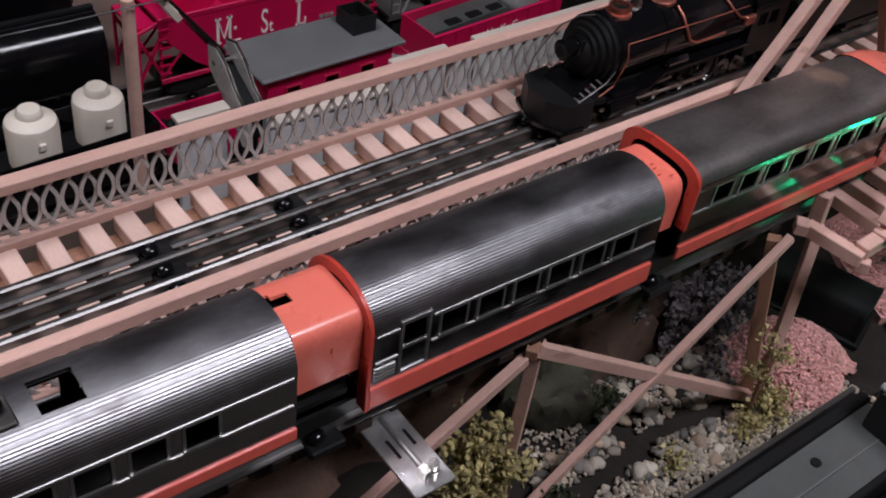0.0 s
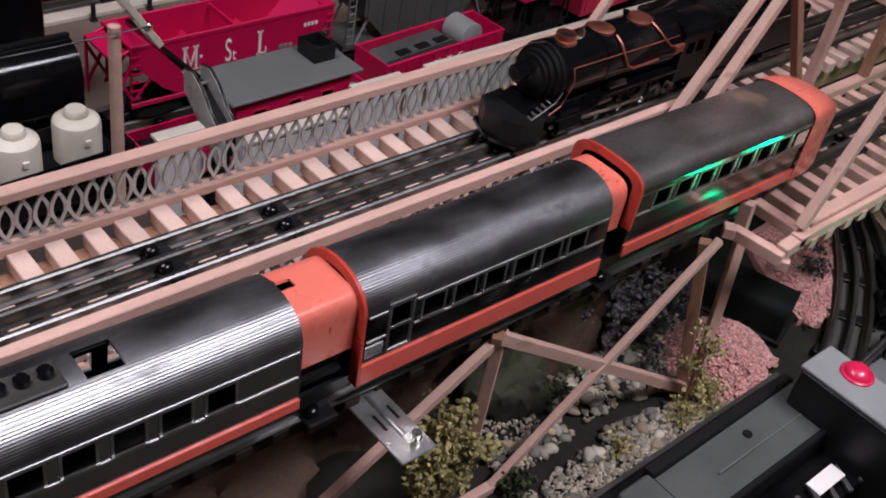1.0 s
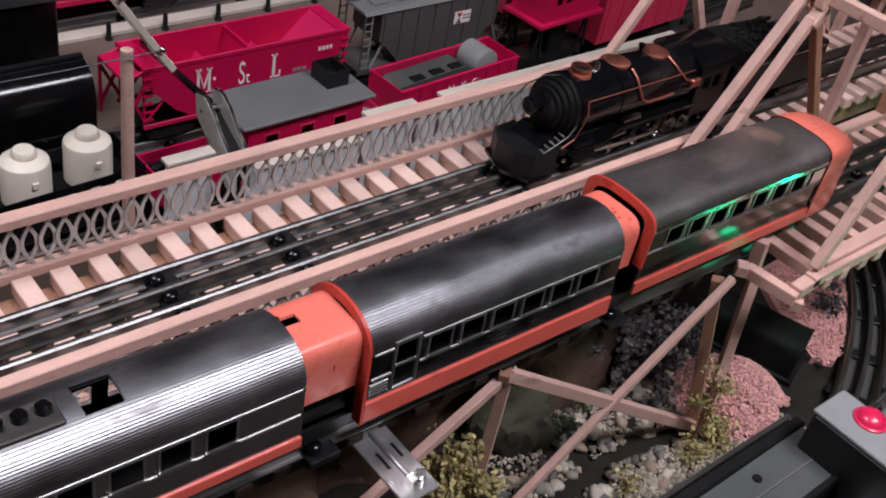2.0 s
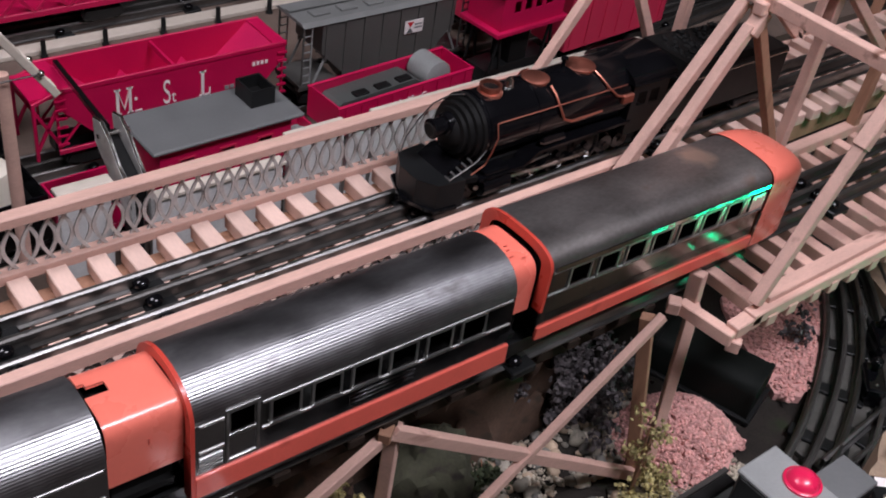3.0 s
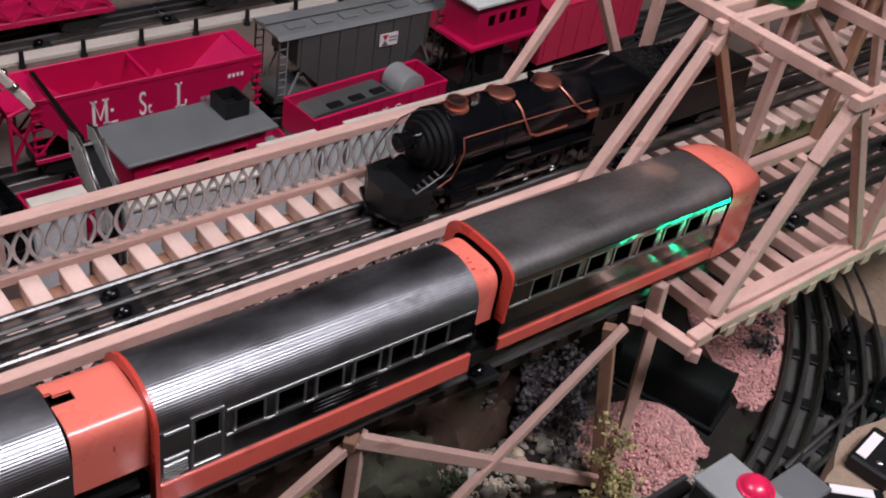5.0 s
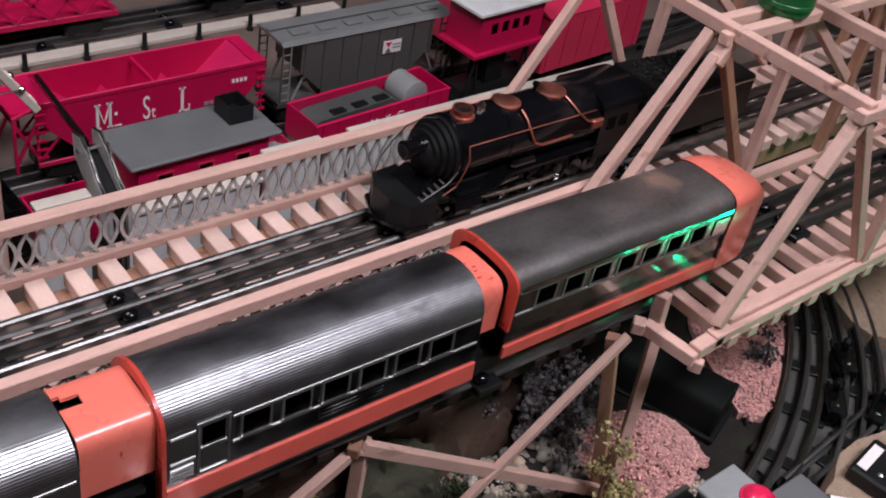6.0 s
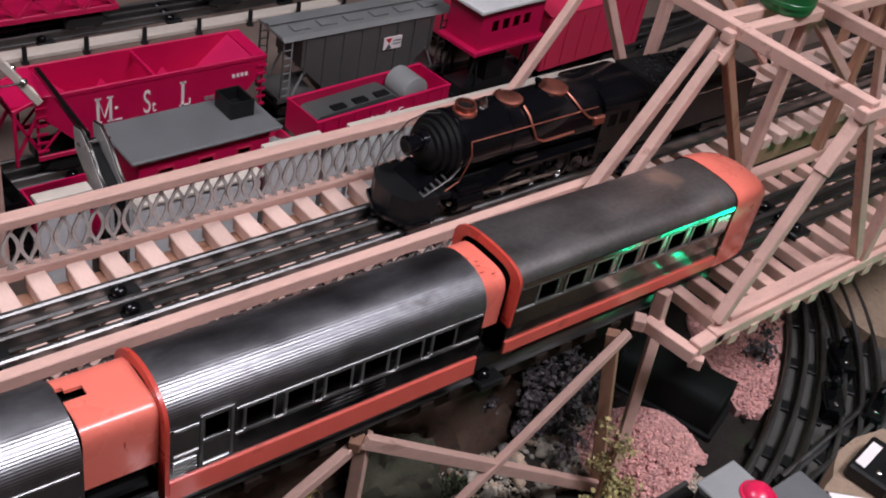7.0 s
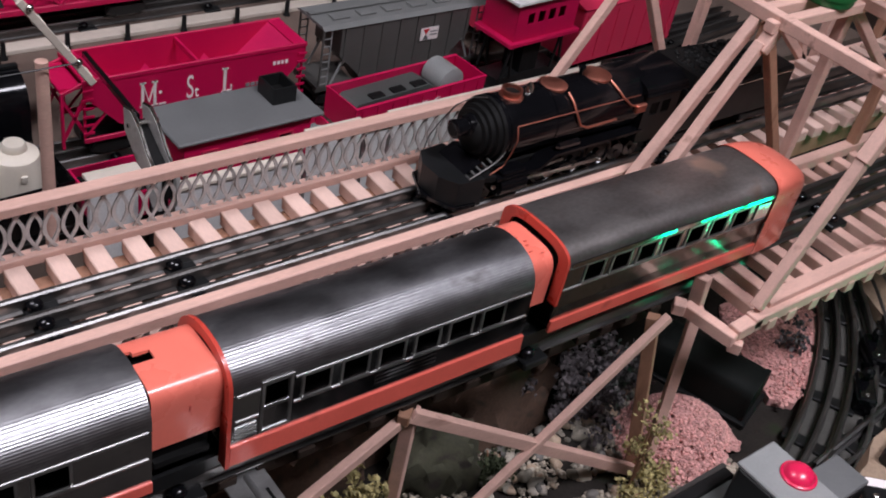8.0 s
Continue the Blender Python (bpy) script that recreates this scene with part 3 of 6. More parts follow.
def vestibule(x0, x1, inset, top, foot, slot, label):
    """A sheet-metal hood with rounded shoulders; the slot is cut in from its front edge."""
    t = thing("vestibule", at_train(x0), label, "train vestibule", "vestibules between the coaches")
    n, th = x1 - x0, 0.0014
    prof = [(inset, foot)] + arc(inset, top, EAVE - 0.004, 40, 0, 4.2) + [(W - inset, foot)]
    under = [(inset + th, foot)] + arc(inset + th, top - th, EAVE - 0.004, 40, 0, 4.2) + [(W - inset - th, foot)]
    xs = [0.0, 0.0035, 0.0085, 0.0125, n] if slot else [0.0, n]
    half = (0.0052, 0.0022, 0.0022) if slot else ()
    bm = B()
    up = [[bm.verts.new((x, *p)) for p in prof] for x in xs]
    dn = [[bm.verts.new((x, *p)) for p in under] for x in xs]
    mid = 0.0355

    def cut(i, k):
        yy = (prof[k][0] + prof[k + 1][0]) / 2
        return i < len(half) and prof[k][1] > top - 0.004 and abs(yy - mid) < half[i]
    for i in range(len(xs) - 1):
        for k in range(len(prof) - 1):
            if cut(i, k):
                continue
            bm.faces.new((up[i][k], up[i + 1][k], up[i + 1][k + 1], up[i][k + 1]))
            bm.faces.new((dn[i][k + 1], dn[i + 1][k + 1], dn[i + 1][k], dn[i][k]))
            for a, b, open_side in (((i, k), (i, k + 1), i == 0 or cut(i - 1, k)), ((i + 1, k), (i + 1, k + 1), i == len(xs) - 2 or cut(i + 1, k))):
                if open_side:
                    bm.faces.new((up[a[0]][a[1]], up[b[0]][b[1]], dn[b[0]][b[1]], dn[a[0]][a[1]]))
            if k in (0, len(prof) - 2):
                j = 0 if k == 0 else len(prof) - 1
                bm.faces.new((up[i][j], up[i + 1][j], dn[i + 1][j], dn[i][j]))
    hood = part("hood", bm, ORANGE, t, smooth=True)
    part("floor_plate", cube(0.004, n - 0.004, inset + 0.002, W - inset - 0.002, 0.002, 0.006), BLACK_MATT, t)
    part("diaphragm", cube(0.004 if slot else 0.002, n - 0.003, inset + 0.006, W - inset - 0.006, 0.006, top - 0.010), BLACK_MATT, t, "dark inner diaphragm")
    if slot:
        part("screw", ball(B(), (-0.0035, mid - 0.001, top + 0.0015), 0.0022, 0.6), NICKEL, hood, smooth=True)
        part("scratch", cube(0.021, 0.0218, inset - 0.0004, inset + 0.0004, 0.0400, 0.0440), RIM_SHADE_CHIP, hood, "dark chip in the enamel")
    return t


vestibule(-0.0425, -0.0027, 0.0085, 0.0608, 0.0195, True, "glossy orange enamelled hood joining two coaches")
vestibule(0.2145, 0.2315, 0.0075, 0.0640, 0.0255, False, "scratched orange enamelled hood joining two coaches")
for k, (xx, dy) in enumerate(((0.2165, 0.018), (0.2185, 0.024), (0.2160, 0.033), (0.2200, 0.028), (0.2230, 0.014))):
    ch_ = thing("paint_chip", at_train(xx, dy, 0.0641), "dark chip worn through the orange enamel", "paint chip", "chips on the hood")
    part("flake", cube(0, 0.0026, 0, 0.0009, 0, 0.0003), RIM_SHADE_CHIP, ch_)
straight_track("near_bridge_track", at_train(-0.42, W / 2, -0.0295), 0.905, 0.0172, "three-rail tinplate track under the chrome passenger train", joints=(0.10, 0.40, 0.66))

# ---- timber trestle under the near track ----
trestle = thing("timber_trestle", pose(0.13, 0, TABLE), "pale timber trestle truss carrying the near track", "bridge truss")


def rel(p, base=(0.13, 0, TABLE)):
    return tuple(a - b for a, b in zip(p, base))


N1, N2 = (0.140, 0.012, -0.045), (0.372, -0.024, -0.193)
for nm, a, b, w, h, m in (
    ("brace", N1, N2, 0.0068, 0.0098, WOOD),
    ("brace", (0.366, -0.006, -0.034), (0.141, -0.008, TABLE + 0.002), 0.0062, 0.0070, WOOD),
    ("brace", (0.136, 0.010, -0.041), (-0.165, 0.004, TABLE + 0.002), 0.0066, 0.0076, WOOD),
    ("post", (0.1440, 0.016, -0.044), (0.1410, 0.014, TABLE), 0.0090, 0.0095, WOOD),
    ("post", (0.3620, 0.004, -0.040), (0.3760, -0.020, TABLE), 0.0095, 0.0100, WOOD_DARK),
    ("post", (0.4050, -0.004, -0.040), (0.3880, -0.024, TABLE), 0.0085, 0.0085, WOOD),
    ("sill", (0.150, -0.008, TABLE + 0.006), (-0.10, -0.004, TABLE + 0.006), 0.008, 0.008, WOOD),
    ("post", (-0.165, 0.0, -0.042), (-0.165, 0.0, TABLE), 0.010, 0.010, WOOD),
    ("cap", (0.128, 0.006, -0.0395), (0.156, 0.030, -0.0395), 0.0080, 0.0080, WOOD_DARK),
):
    part(nm, stick(B(), rel(a), rel(b), w, h), m, trestle)
near_deck = thing("near_deck", pose(0, 0, 0) @ at_train(-0.42, W / 2, -0.0295), "brown timber deck below the passenger train, coloured dark for shade", "bridge deck")
for yy in (-0.008, 0.026):
    part("stringer", stick(B(), (0, yy, -0.015), (0.80, yy, -0.016), 0.010, 0.012), SHADED_TIE, near_deck)
near_mesh = None
for i in range(31):
    if near_mesh is None:
        o = part("tie", cube(0, 0.012, -0.022, 0.034, -0.0070, -0.0002, bev=0.0008), SHADED_TIE, near_deck)
        near_mesh = o.data
    else:
        o = new("tie", near_mesh)
        o.parent = near_deck
    o.location = (0.005 + 0.0260 * i, 0.0015 * math.sin(i * 2.7), 0)

plate = thing("uncoupling_plate", pose(0.0175, 0.016, -0.0365), "galvanised steel plate bolted beside the near track", "steel plate")
part("plate", cube(-0.0135, 0.0135, -0.060, 0.0, 0, 0.0016, bev=0.0004), PLATE, plate)
part("ridge", lathe(B(), (0.001, -0.046, 0.0016), (0.001, -0.004, 0.0016), [(0, 0.0008), (0.002, 0.0021), (0.040, 0.0021), (0.042, 0.0008)], 10), PLATE, plate, smooth=True)
for a in ((-0.0062, -0.0042, -0.034, -0.020), (0.0065, 0.0085, -0.030, -0.018)):
    part("slot", cube(a[0], a[1], a[2], a[3], 0.0012, 0.0019), BLACK_MATT, plate)
part("terminal", lathe(B(), (0.004, -0.050, 0.0016), (0.004, -0.050, 0.010), [(0, 0.0042), (0.004, 0.0042), (0.004, 0.0030), (0.0084, 0.0034)], 12), NICKEL, plate, smooth=True)
part("clip", prism(B(), [(-0.004, 0.0016), (-0.0032, 0.0016), (-0.0032, 0.007), (0.000, 0.0085), (0.000, 0.0093), (-0.004, 0.0078)], "y", -0.053, -0.047), NICKEL, plate)

# ---- through truss at the far end ----
truss_bridge = thing("truss_bridge", pose(0.39, 0.085, -0.0365), "pale timber through-truss bridge with open tie deck", "bridge", "")
TB = (0.39, 0.085, -0.0365)


def tb(nm, a, b, w=0.0088, h=0.0088, m=None, up=(0, 0, 1)):
    return part(nm, stick(B(), rel(a, TB), rel(b, TB), w, h, 0.0008, up), m or WOOD, truss_bridge)


TOPZ, BOT = 0.1445, -0.0205
tops, feet = (0.4975, 0.6110, 0.7300, 0.8490, 0.9680), (0.6030, 0.8250, 1.0300)
for k, yy in enumerate((-0.0450, 0.0850, 0.2220)):
    tb("bottom_chord", (0.410 if k == 0 else 0.43, yy, BOT - 0.004), (1.10, yy, BOT - 0.004), 0.011, 0.011)
    for i, a in enumerate(tops):
        if i:
            tb("post", (a - 0.006, yy, BOT), (a - 0.001, yy, TOPZ), 0.0095, 0.0095, WOOD if i % 2 else WOOD_DARK)
        tb("diagonal", (a + 0.004, yy + 0.002, TOPZ - 0.002), (feet[min((i + 1) // 2, 2)] - 0.002, yy + 0.002, BOT + 0.002), 0.0080, 0.0090, WOOD_DARK if k == 1 and i == 0 else WOOD)
    tb("top_chord", (0.486, yy - (0.009 if k == 1 else 0), TOPZ + 0.002), (1.10, yy - (0.009 if k == 1 else 0), TOPZ + 0.002), 0.0095, 0.0095)
tb("top_chord", (0.500, 0.097, TOPZ + 0.002), (1.10, 0.097, TOPZ + 0.002), 0.0095, 0.0095)
tb("end_post", (0.4165, -0.0420, BOT + 0.005), (0.4890, -0.0420, TOPZ - 0.012), 0.0088, 0.0088)
tb("splice", (0.4725, -0.0422, 0.1010), (0.4960, -0.0422, TOPZ - 0.002), 0.0105, 0.0105)
tb("end_post", (0.3800, 0.0945, BOT + 0.005), (0.4960, 0.0945, TOPZ - 0.002), 0.0088, 0.0092)
tb("end_post", (0.3920, 0.0770, BOT + 0.005), (0.4860, 0.0770, TOPZ - 0.012), 0.0085, 0.0088)
tb("splice", (0.4860, 0.0760, 0.1260), (0.4960, 0.0760, TOPZ - 0.002), 0.0110, 0.0100)
tb("end_post", (0.3960, 0.2220, BOT + 0.005), (0.5060, 0.2220, TOPZ), 0.0075, 0.0085)
for a in tops:
    tb("cross_beam", (a, -0.0475, TOPZ + 0.0060), (a, 0.2320, TOPZ + 0.0060), 0.0100, 0.0105)
tb("cross_beam", (0.385, -0.0040, -0.0330), (0.391, -0.0500, -0.0330), 0.0095, 0.0110)
tb("beam_end", (0.372, -0.0080, -0.0290), (0.381, -0.0010, -0.0290), 0.0095, 0.0100)
tb("beam_end", (0.391, -0.0520, -0.0390), (0.398, -0.0480, -0.0390), 0.0100, 0.0100)
tb("bottom_chord", (0.393, -0.0450, -0.0290), (0.420, -0.0450, -0.0260), 0.0110, 0.0110)
tb("post", (0.4085, 0.0010, -0.0500), (0.4080, 0.0030, -0.0160), 0.0100, 0.0110)
tt = None
for i in range(25):
    if tt is None:
        o = part("tie", cube(0, 0.0115, -0.1365, -0.0050, 0, 0.0105, bev=0.0008), WOOD, truss_bridge)
        tt = o.data
    else:
        o = new("tie", tt)
        o.parent = truss_bridge
    o.location = (0.4275 + 0.0262 * i - TB[0], 0, -0.0370 - TB[2])
    o.rotation_euler = (0, 0, 0.015 * math.sin(i * 4.1))
part("curb", stick(B(), rel((0.4300, -0.0395, -0.0180), TB), rel((1.09, -0.0395, -0.0180), TB), 0.0120, 0.0080), WOOD, truss_bridge)

straight_track("truss_bridge_track", pose(0.494, W / 2, -0.0262), 0.60, 0.0172, "dark three-rail tinplate track on the truss bridge", joints=(0.10, 0.30, 0.50), outer=RAIL_SIDE)

tub = thing("green_tub", pose(0.574, 0.088, TOPZ + 0.0072), "glossy green round tub standing on the truss bridge", "tub")
part("wall", lathe(B(), (0, 0, 0), (0, 0, 0.06), [(0, 0.0200), (0.002, 0.0212), (0.006, 0.0212), (0.0065, 0.0222), (0.010, 0.0222), (0.0105, 0.0217), (0.05, 0.025)], 32), GREEN, tub, smooth=True)
part("rim", lathe(B(), (0, 0, 0.048), (0, 0, 0.055), [(0, 0.025), (0.002, 0.027), (0.005, 0.027), (0.007, 0.025)], 32), GREEN, tub, smooth=True)

# ---- steam engine ----
LX, LY, LZ = 0.262, FAR_Y + 0.001, DECK + RAIL_H
loco = thing("steam_engine", pose(LX, LY, LZ), "glossy black steam engine with copper domes and pipes", "locomotive")
BZ, BR = 0.0535, 0.0245
boiler = part("boiler", lathe(B(), (0.034, 0, BZ), (0.185, 0, BZ), [(0, BR - 0.001), (0.001, BR), (0.040, BR), (0.100, BR + 0.001), (0.151, BR + 0.002)], 36), BLACK, loco, smooth=True)
for xx in (0.038, 0.085, 0.118, 0.150):
    part("band", lathe(B(), (xx, 0, BZ), (xx + 0.0022, 0, BZ), [(0, BR + 0.0008), (0.0022, BR + 0.0008)], 36), BLACK, boiler, smooth=True)
part("smokebox_ring", lathe(B(), (0.018, 0, BZ), (0.034, 0, BZ), [(0, BR - 0.0105), (0.0005, BR - 0.0070), (0.0035, BR - 0.0070), (0.004, BR - 0.0040), (0.008, BR - 0.0040), (0.0085, BR - 0.0012), (0.0125, BR - 0.0012), (0.013, BR + 0.0008), (0.016, BR + 0.0008)], 36), BLACK_MATT, loco, smooth=True)
part("front_hoop", tube(B(), [(0.030, 0.002, BZ + BR + 0.001), (0.026, 0.012, BZ + 0.021), (0.019, 0.021, BZ + 0.011), (0.011, 0.026, BZ - 0.004), (0.003, 0.027, BZ - 0.016), (-0.003, 0.024, 0.0270)], 0.0006), RAIL, loco, "thin bright handrail beside the smokebox", smooth=True)
part("front_hoop", tube(B(), [(0.036, -0.0235, BZ - 0.008), (0.026, -0.0262, BZ - 0.013), (0.014, -0.0262, BZ - 0.018), (0.004, -0.0240, 0.0290)], 0.0006), RAIL, loco, smooth=True)
part("smokebox_door", lathe(B(), (0.012, 0, BZ), (0.019, 0, BZ), [(0, 0.004), (0.001, 0.008), (0.003, 0.012), (0.007, 0.0145)], 28), BLACK_MATT, loco, smooth=True)
part("saddle", prism(B(), [(0.036, BZ - 0.014), (0.024, BZ - 0.014), (0.016, 0.0262), (0.036, 0.0262)], "y", -0.012, 0.012), BLACK_MATT, loco, "black smokebox saddle")
part("pilot_beam", prism(B(), [(-0.014, -0.010), (-0.005, -0.0245), (0.018, -0.0265), (0.018, 0.0265), (-0.005, 0.0245), (-0.014, 0.010)], "z", 0.0040, 0.0275), BLACK_PLASTIC, loco, "broad black pilot beam")
head_lamp = part("headlight", lathe(B(), (0.000, 0, BZ + 0.006), (0.018, 0, BZ + 0.006), [(0, 0.0062), (0.0008, 0.0074), (0.0025, 0.0074), (0.0035, 0.0066), (0.012, 0.0066), (0.0125, 0.0082), (0.018, 0.0090)], 24), BLACK, loco, smooth=True)
part("lens", lathe(B(), (-0.0006, 0, BZ + 0.006), (0.0004, 0, BZ + 0.006), [(0, 0.0048), (0.001, 0.0052)], 18), BLACK_MATT, head_lamp, smooth=True)
for k in range(5):
    part("step_bar", stick(B(), (0.006 + k * 0.0045, -0.0235, 0.0280 + k * 0.0026), (0.006 + k * 0.0045, -0.0175, 0.0285 + k * 0.0026), 0.0016, 0.0016, 0.0003), RAIL, loco)


def dome(x, r, h, nm, mt):
    return part(nm, lathe(B(), (x, 0, BZ + BR - 0.003), (x, 0, BZ + BR + h), [(0, r * 1.0), (0.0025, r * 0.94), (h * 0.7, r * 0.94), (h * 0.75, r * 1.04), (h + 0.0005, r * 1.04), (h + 0.0012, r * 0.92), (h + 0.0016, r * 0.5), (h + 0.0017, r * 0.05)], 28), mt, loco, smooth=True)


stack = part("smokestack", lathe(B(), (0.052, 0, BZ + BR - 0.003), (0.052, 0, BZ + BR + 0.012), [(0, 0.0098), (0.0030, 0.0094), (0.0036, 0.0074), (0.0062, 0.0074), (0.0066, 0.0084), (0.0082, 0.0084), (0.0082, 0.0064), (0.004, 0.0060)], 28), COPPER, loco, "copper-rimmed smokestack", smooth=True)
part("flue", lathe(B(), (0.052, 0, BZ + BR), (0.052, 0, BZ + BR + 0.003), [(0, 0.0062), (0.0028, 0.0062), (0.003, 0.0002)], 20), BLACK_MATT, stack)
part("bell", lathe(B(), (0.070, 0, BZ + BR - 0.001), (0.070, 0, BZ + BR + 0.008), [(0, 0.0040), (0.002, 0.0034), (0.005, 0.0030), (0.008, 0.001)], 16), NICKEL, loco, smooth=True)
dome(0.096, 0.0105, 0.0035, "sand_dome", COPPER)
dome(0.142, 0.0120, 0.0035, "steam_dome", COPPER)
part("whistle", lathe(B(), (0.128, 0.004, BZ + BR - 0.001), (0.128, 0.004, BZ + BR + 0.009), [(0, 0.002), (0.006, 0.002), (0.007, 0.003), (0.009, 0.003)], 12), BLACK, loco, smooth=True)


def on_boiler(x, deg, dr=0.0012):
    a = radians(deg)
    return (x, -math.cos(a) * (BR + 0.0015 + dr), BZ + math.sin(a) * (BR + 0.0015 + dr))


for sgn in (1, -1):
    def mir(p):
        return (p[0], p[1] * sgn, p[2])
    part("handrail", tube(B(), [mir(on_boiler(x / 1000, 28)) for x in range(42, 182, 12)], 0.00055), COPPER, loco, "thin copper handrail", smooth=True)
    part("sand_pipe", tube(B(), [mir(p) for p in (on_boiler(0.100, 62), on_boiler(0.101, 45), on_boiler(0.103, 20), on_boiler(0.107, 2), on_boiler(0.116, -6), on_boiler(0.130, -6), on_boiler(0.148, -5))], 0.0011, 8), COPPER, loco, "bent copper pipe", smooth=True)
    part("steam_pipe", tube(B(), [mir(p) for p in (on_boiler(0.147, 65), on_boiler(0.150, 48), on_boiler(0.155, 30), on_boiler(0.163, 14), on_boiler(0.172, 8))], 0.0011, 8), COPPER, loco, "bent copper pipe", smooth=True)
    part("valve", cube(0.169, 0.181, *sorted((sgn * -(BR + 0.0045), sgn * -(BR + 0.0005))), BZ - 0.002, BZ + 0.006, bev=0.001), COPPER, loco)
    part("hand_hoop", tube(B(), [mir(p) for p in (on_boiler(0.042, 28), on_boiler(0.042, 5), on_boiler(0.040, -20), (0.036, -BR, BZ - 0.020), (0.026, -BR + 0.002, BZ - 0.027))], 0.0006, 8), COPPER, loco, smooth=True)
    ya, yb = sorted((sgn * -(BR + 0.0035), sgn * -(BR - 0.008)))
    part("running_board", prism(B(), [(0.030, 0.0215), (0.075, 0.0215), (0.088, 0.0300), (0.185, 0.0310), (0.185, 0.0335), (0.087, 0.0325), (0.073, 0.0240), (0.030, 0.0240)], "y", ya, yb), BLACK, loco)
    cy = part("cylinder", lathe(B(), (0.034, sgn * -0.0215, 0.0140), (0.062, sgn * -0.0215, 0.0140), [(0, 0.005), (0.001, 0.0085), (0.027, 0.0085), (0.028, 0.005)], 20), BLACK, loco, smooth=True)
    part("cylinder_cap", ball(B(), (0.0335, sgn * -0.0215, 0.0140), 0.0035, 0.9), NICKEL, cy, smooth=True)
    part("steam_chest", cube(0.036, 0.060, *sorted((sgn * -0.0270, sgn * -0.0150)), 0.0190, 0.0280, bev=0.0015), BLACK, loco)
    for xx, rr in ((0.088, 0.0150), (0.118, 0.0150), (0.148, 0.0150)):
        w = part("drive_wheel", lathe(B(), (xx, sgn * -0.0145, rr), (xx, sgn * -0.0195, rr), [(0, rr + 0.0012), (0.0012, rr + 0.0012), (0.0015, rr), (0.005, rr), (0.005, rr - 0.002), (0.0035, rr - 0.003), (0.0035, 0.003), (0.0055, 0.003)], 28), BLACK, loco, smooth=True)
        part("crank_pin", ball(B(), (xx, sgn * -0.0225, rr - 0.005), 0.0022, 1.0, 10, 6), NICKEL, w, smooth=True)
    part("side_rod", stick(B(), (0.086, sgn * -0.0215, 0.0100), (0.150, sgn * -0.0215, 0.0100), 0.0014, 0.0036), NICKEL, loco)
    part("main_rod", stick(B(), (0.062, sgn * -0.0232, 0.0140), (0.120, sgn * -0.0232, 0.0105), 0.0014, 0.0030), NICKEL, loco)
    part("valve_gear", stick(B(), (0.062, sgn * -0.0240, 0.0200), (0.102, sgn * -0.0240, 0.0230), 0.0012, 0.0022), NICKEL, loco)
    for xx in (0.014, 0.026, 0.172, 0.190):
        part("pony_wheel", lathe(B(), (xx, sgn * -0.0145, 0.0085), (xx, sgn * -0.0185, 0.0085), [(0, 0.0095), (0.001, 0.0095), (0.0012, 0.0085), (0.004, 0.0085), (0.004, 0.003), (0.005, 0.002)], 20), BLACK, loco, smooth=True)
    part("side_tank", cube(0.090, 0.116, *sorted((sgn * -0.0265, sgn * -0.0205)), 0.0330, 0.0400, bev=0.0025), BLACK, loco)
part("frame", cube(0.010, 0.190, -0.0135, 0.0135, 0.0080, 0.0270, bev=0.001), BLACK_MATT, loco)
pil = part("pilot_deck", prism(B(), [(-0.004, -0.020), (0.030, -0.026), (0.030, 0.026), (-0.004, 0.020)], "z", 0.0215, 0.0260), BLACK_MATT, loco)
part("pilot_plate", prism(B(), [(-0.019, 0.0), (-0.008, -0.0260), (0.012, -0.0280), (0.012, 0.0280), (-0.008, 0.0260)], "z", 0.0045, 0.0075), BLACK, loco)
cow = part("cowcatcher", prism(B(), [(-0.004, 0.0215), (0.012, 0.0215), (0.012, 0.0015), (-0.012, 0.0015)], "y", -0.004, 0.004), BLACK, loco)
for k in range(-5, 6):
    if k:
        part("bar", stick(B(), (0.001 + abs(k) * 0.0006, k * 0.0038, 0.0215), (-0.0115 + abs(k) * 0.0030, k * 0.0044, 0.0020), 0.0017, 0.0022, 0.0003), BLACK, cow)
part("steps", prism(B(), [(0.004, 0.0260), (0.018, 0.0345), (0.022, 0.0345), (0.022, 0.0260)], "y", -0.017, 0.017), BLACK, loco)
cab = part("cab", wall_with_holes(B(), 0.181, 0.222, 0.0200, 0.0660, [(0.188, 0.198, 0.045, 0.057), (0.202, 0.212, 0.045, 0.057)], -0.0270, -0.0255), BLACK_PLASTIC, loco)
part("cab_side", wall_with_holes(B(), 0.181, 0.222, 0.0200, 0.0660, [(0.188, 0.198, 0.045, 0.057), (0.202, 0.212, 0.045, 0.057)], 0.0255, 0.0270), BLACK_PLASTIC, loco)
part("cab_front", cube(0.181, 0.183, -0.0254, 0.0254, 0.0200, 0.0660), BLACK_PLASTIC, loco)
rp = [(-0.0300, 0.0655)] + [(-0.0285 * math.cos(math.pi * i / 16), 0.0665 + 0.0105 * math.sin(math.pi * i / 16)) for i in range(17)] + [(0.0300, 0.0655)]
part("cab_roof", prism(B(), rp, "x", 0.178, 0.228), BLACK, loco, smooth=True)

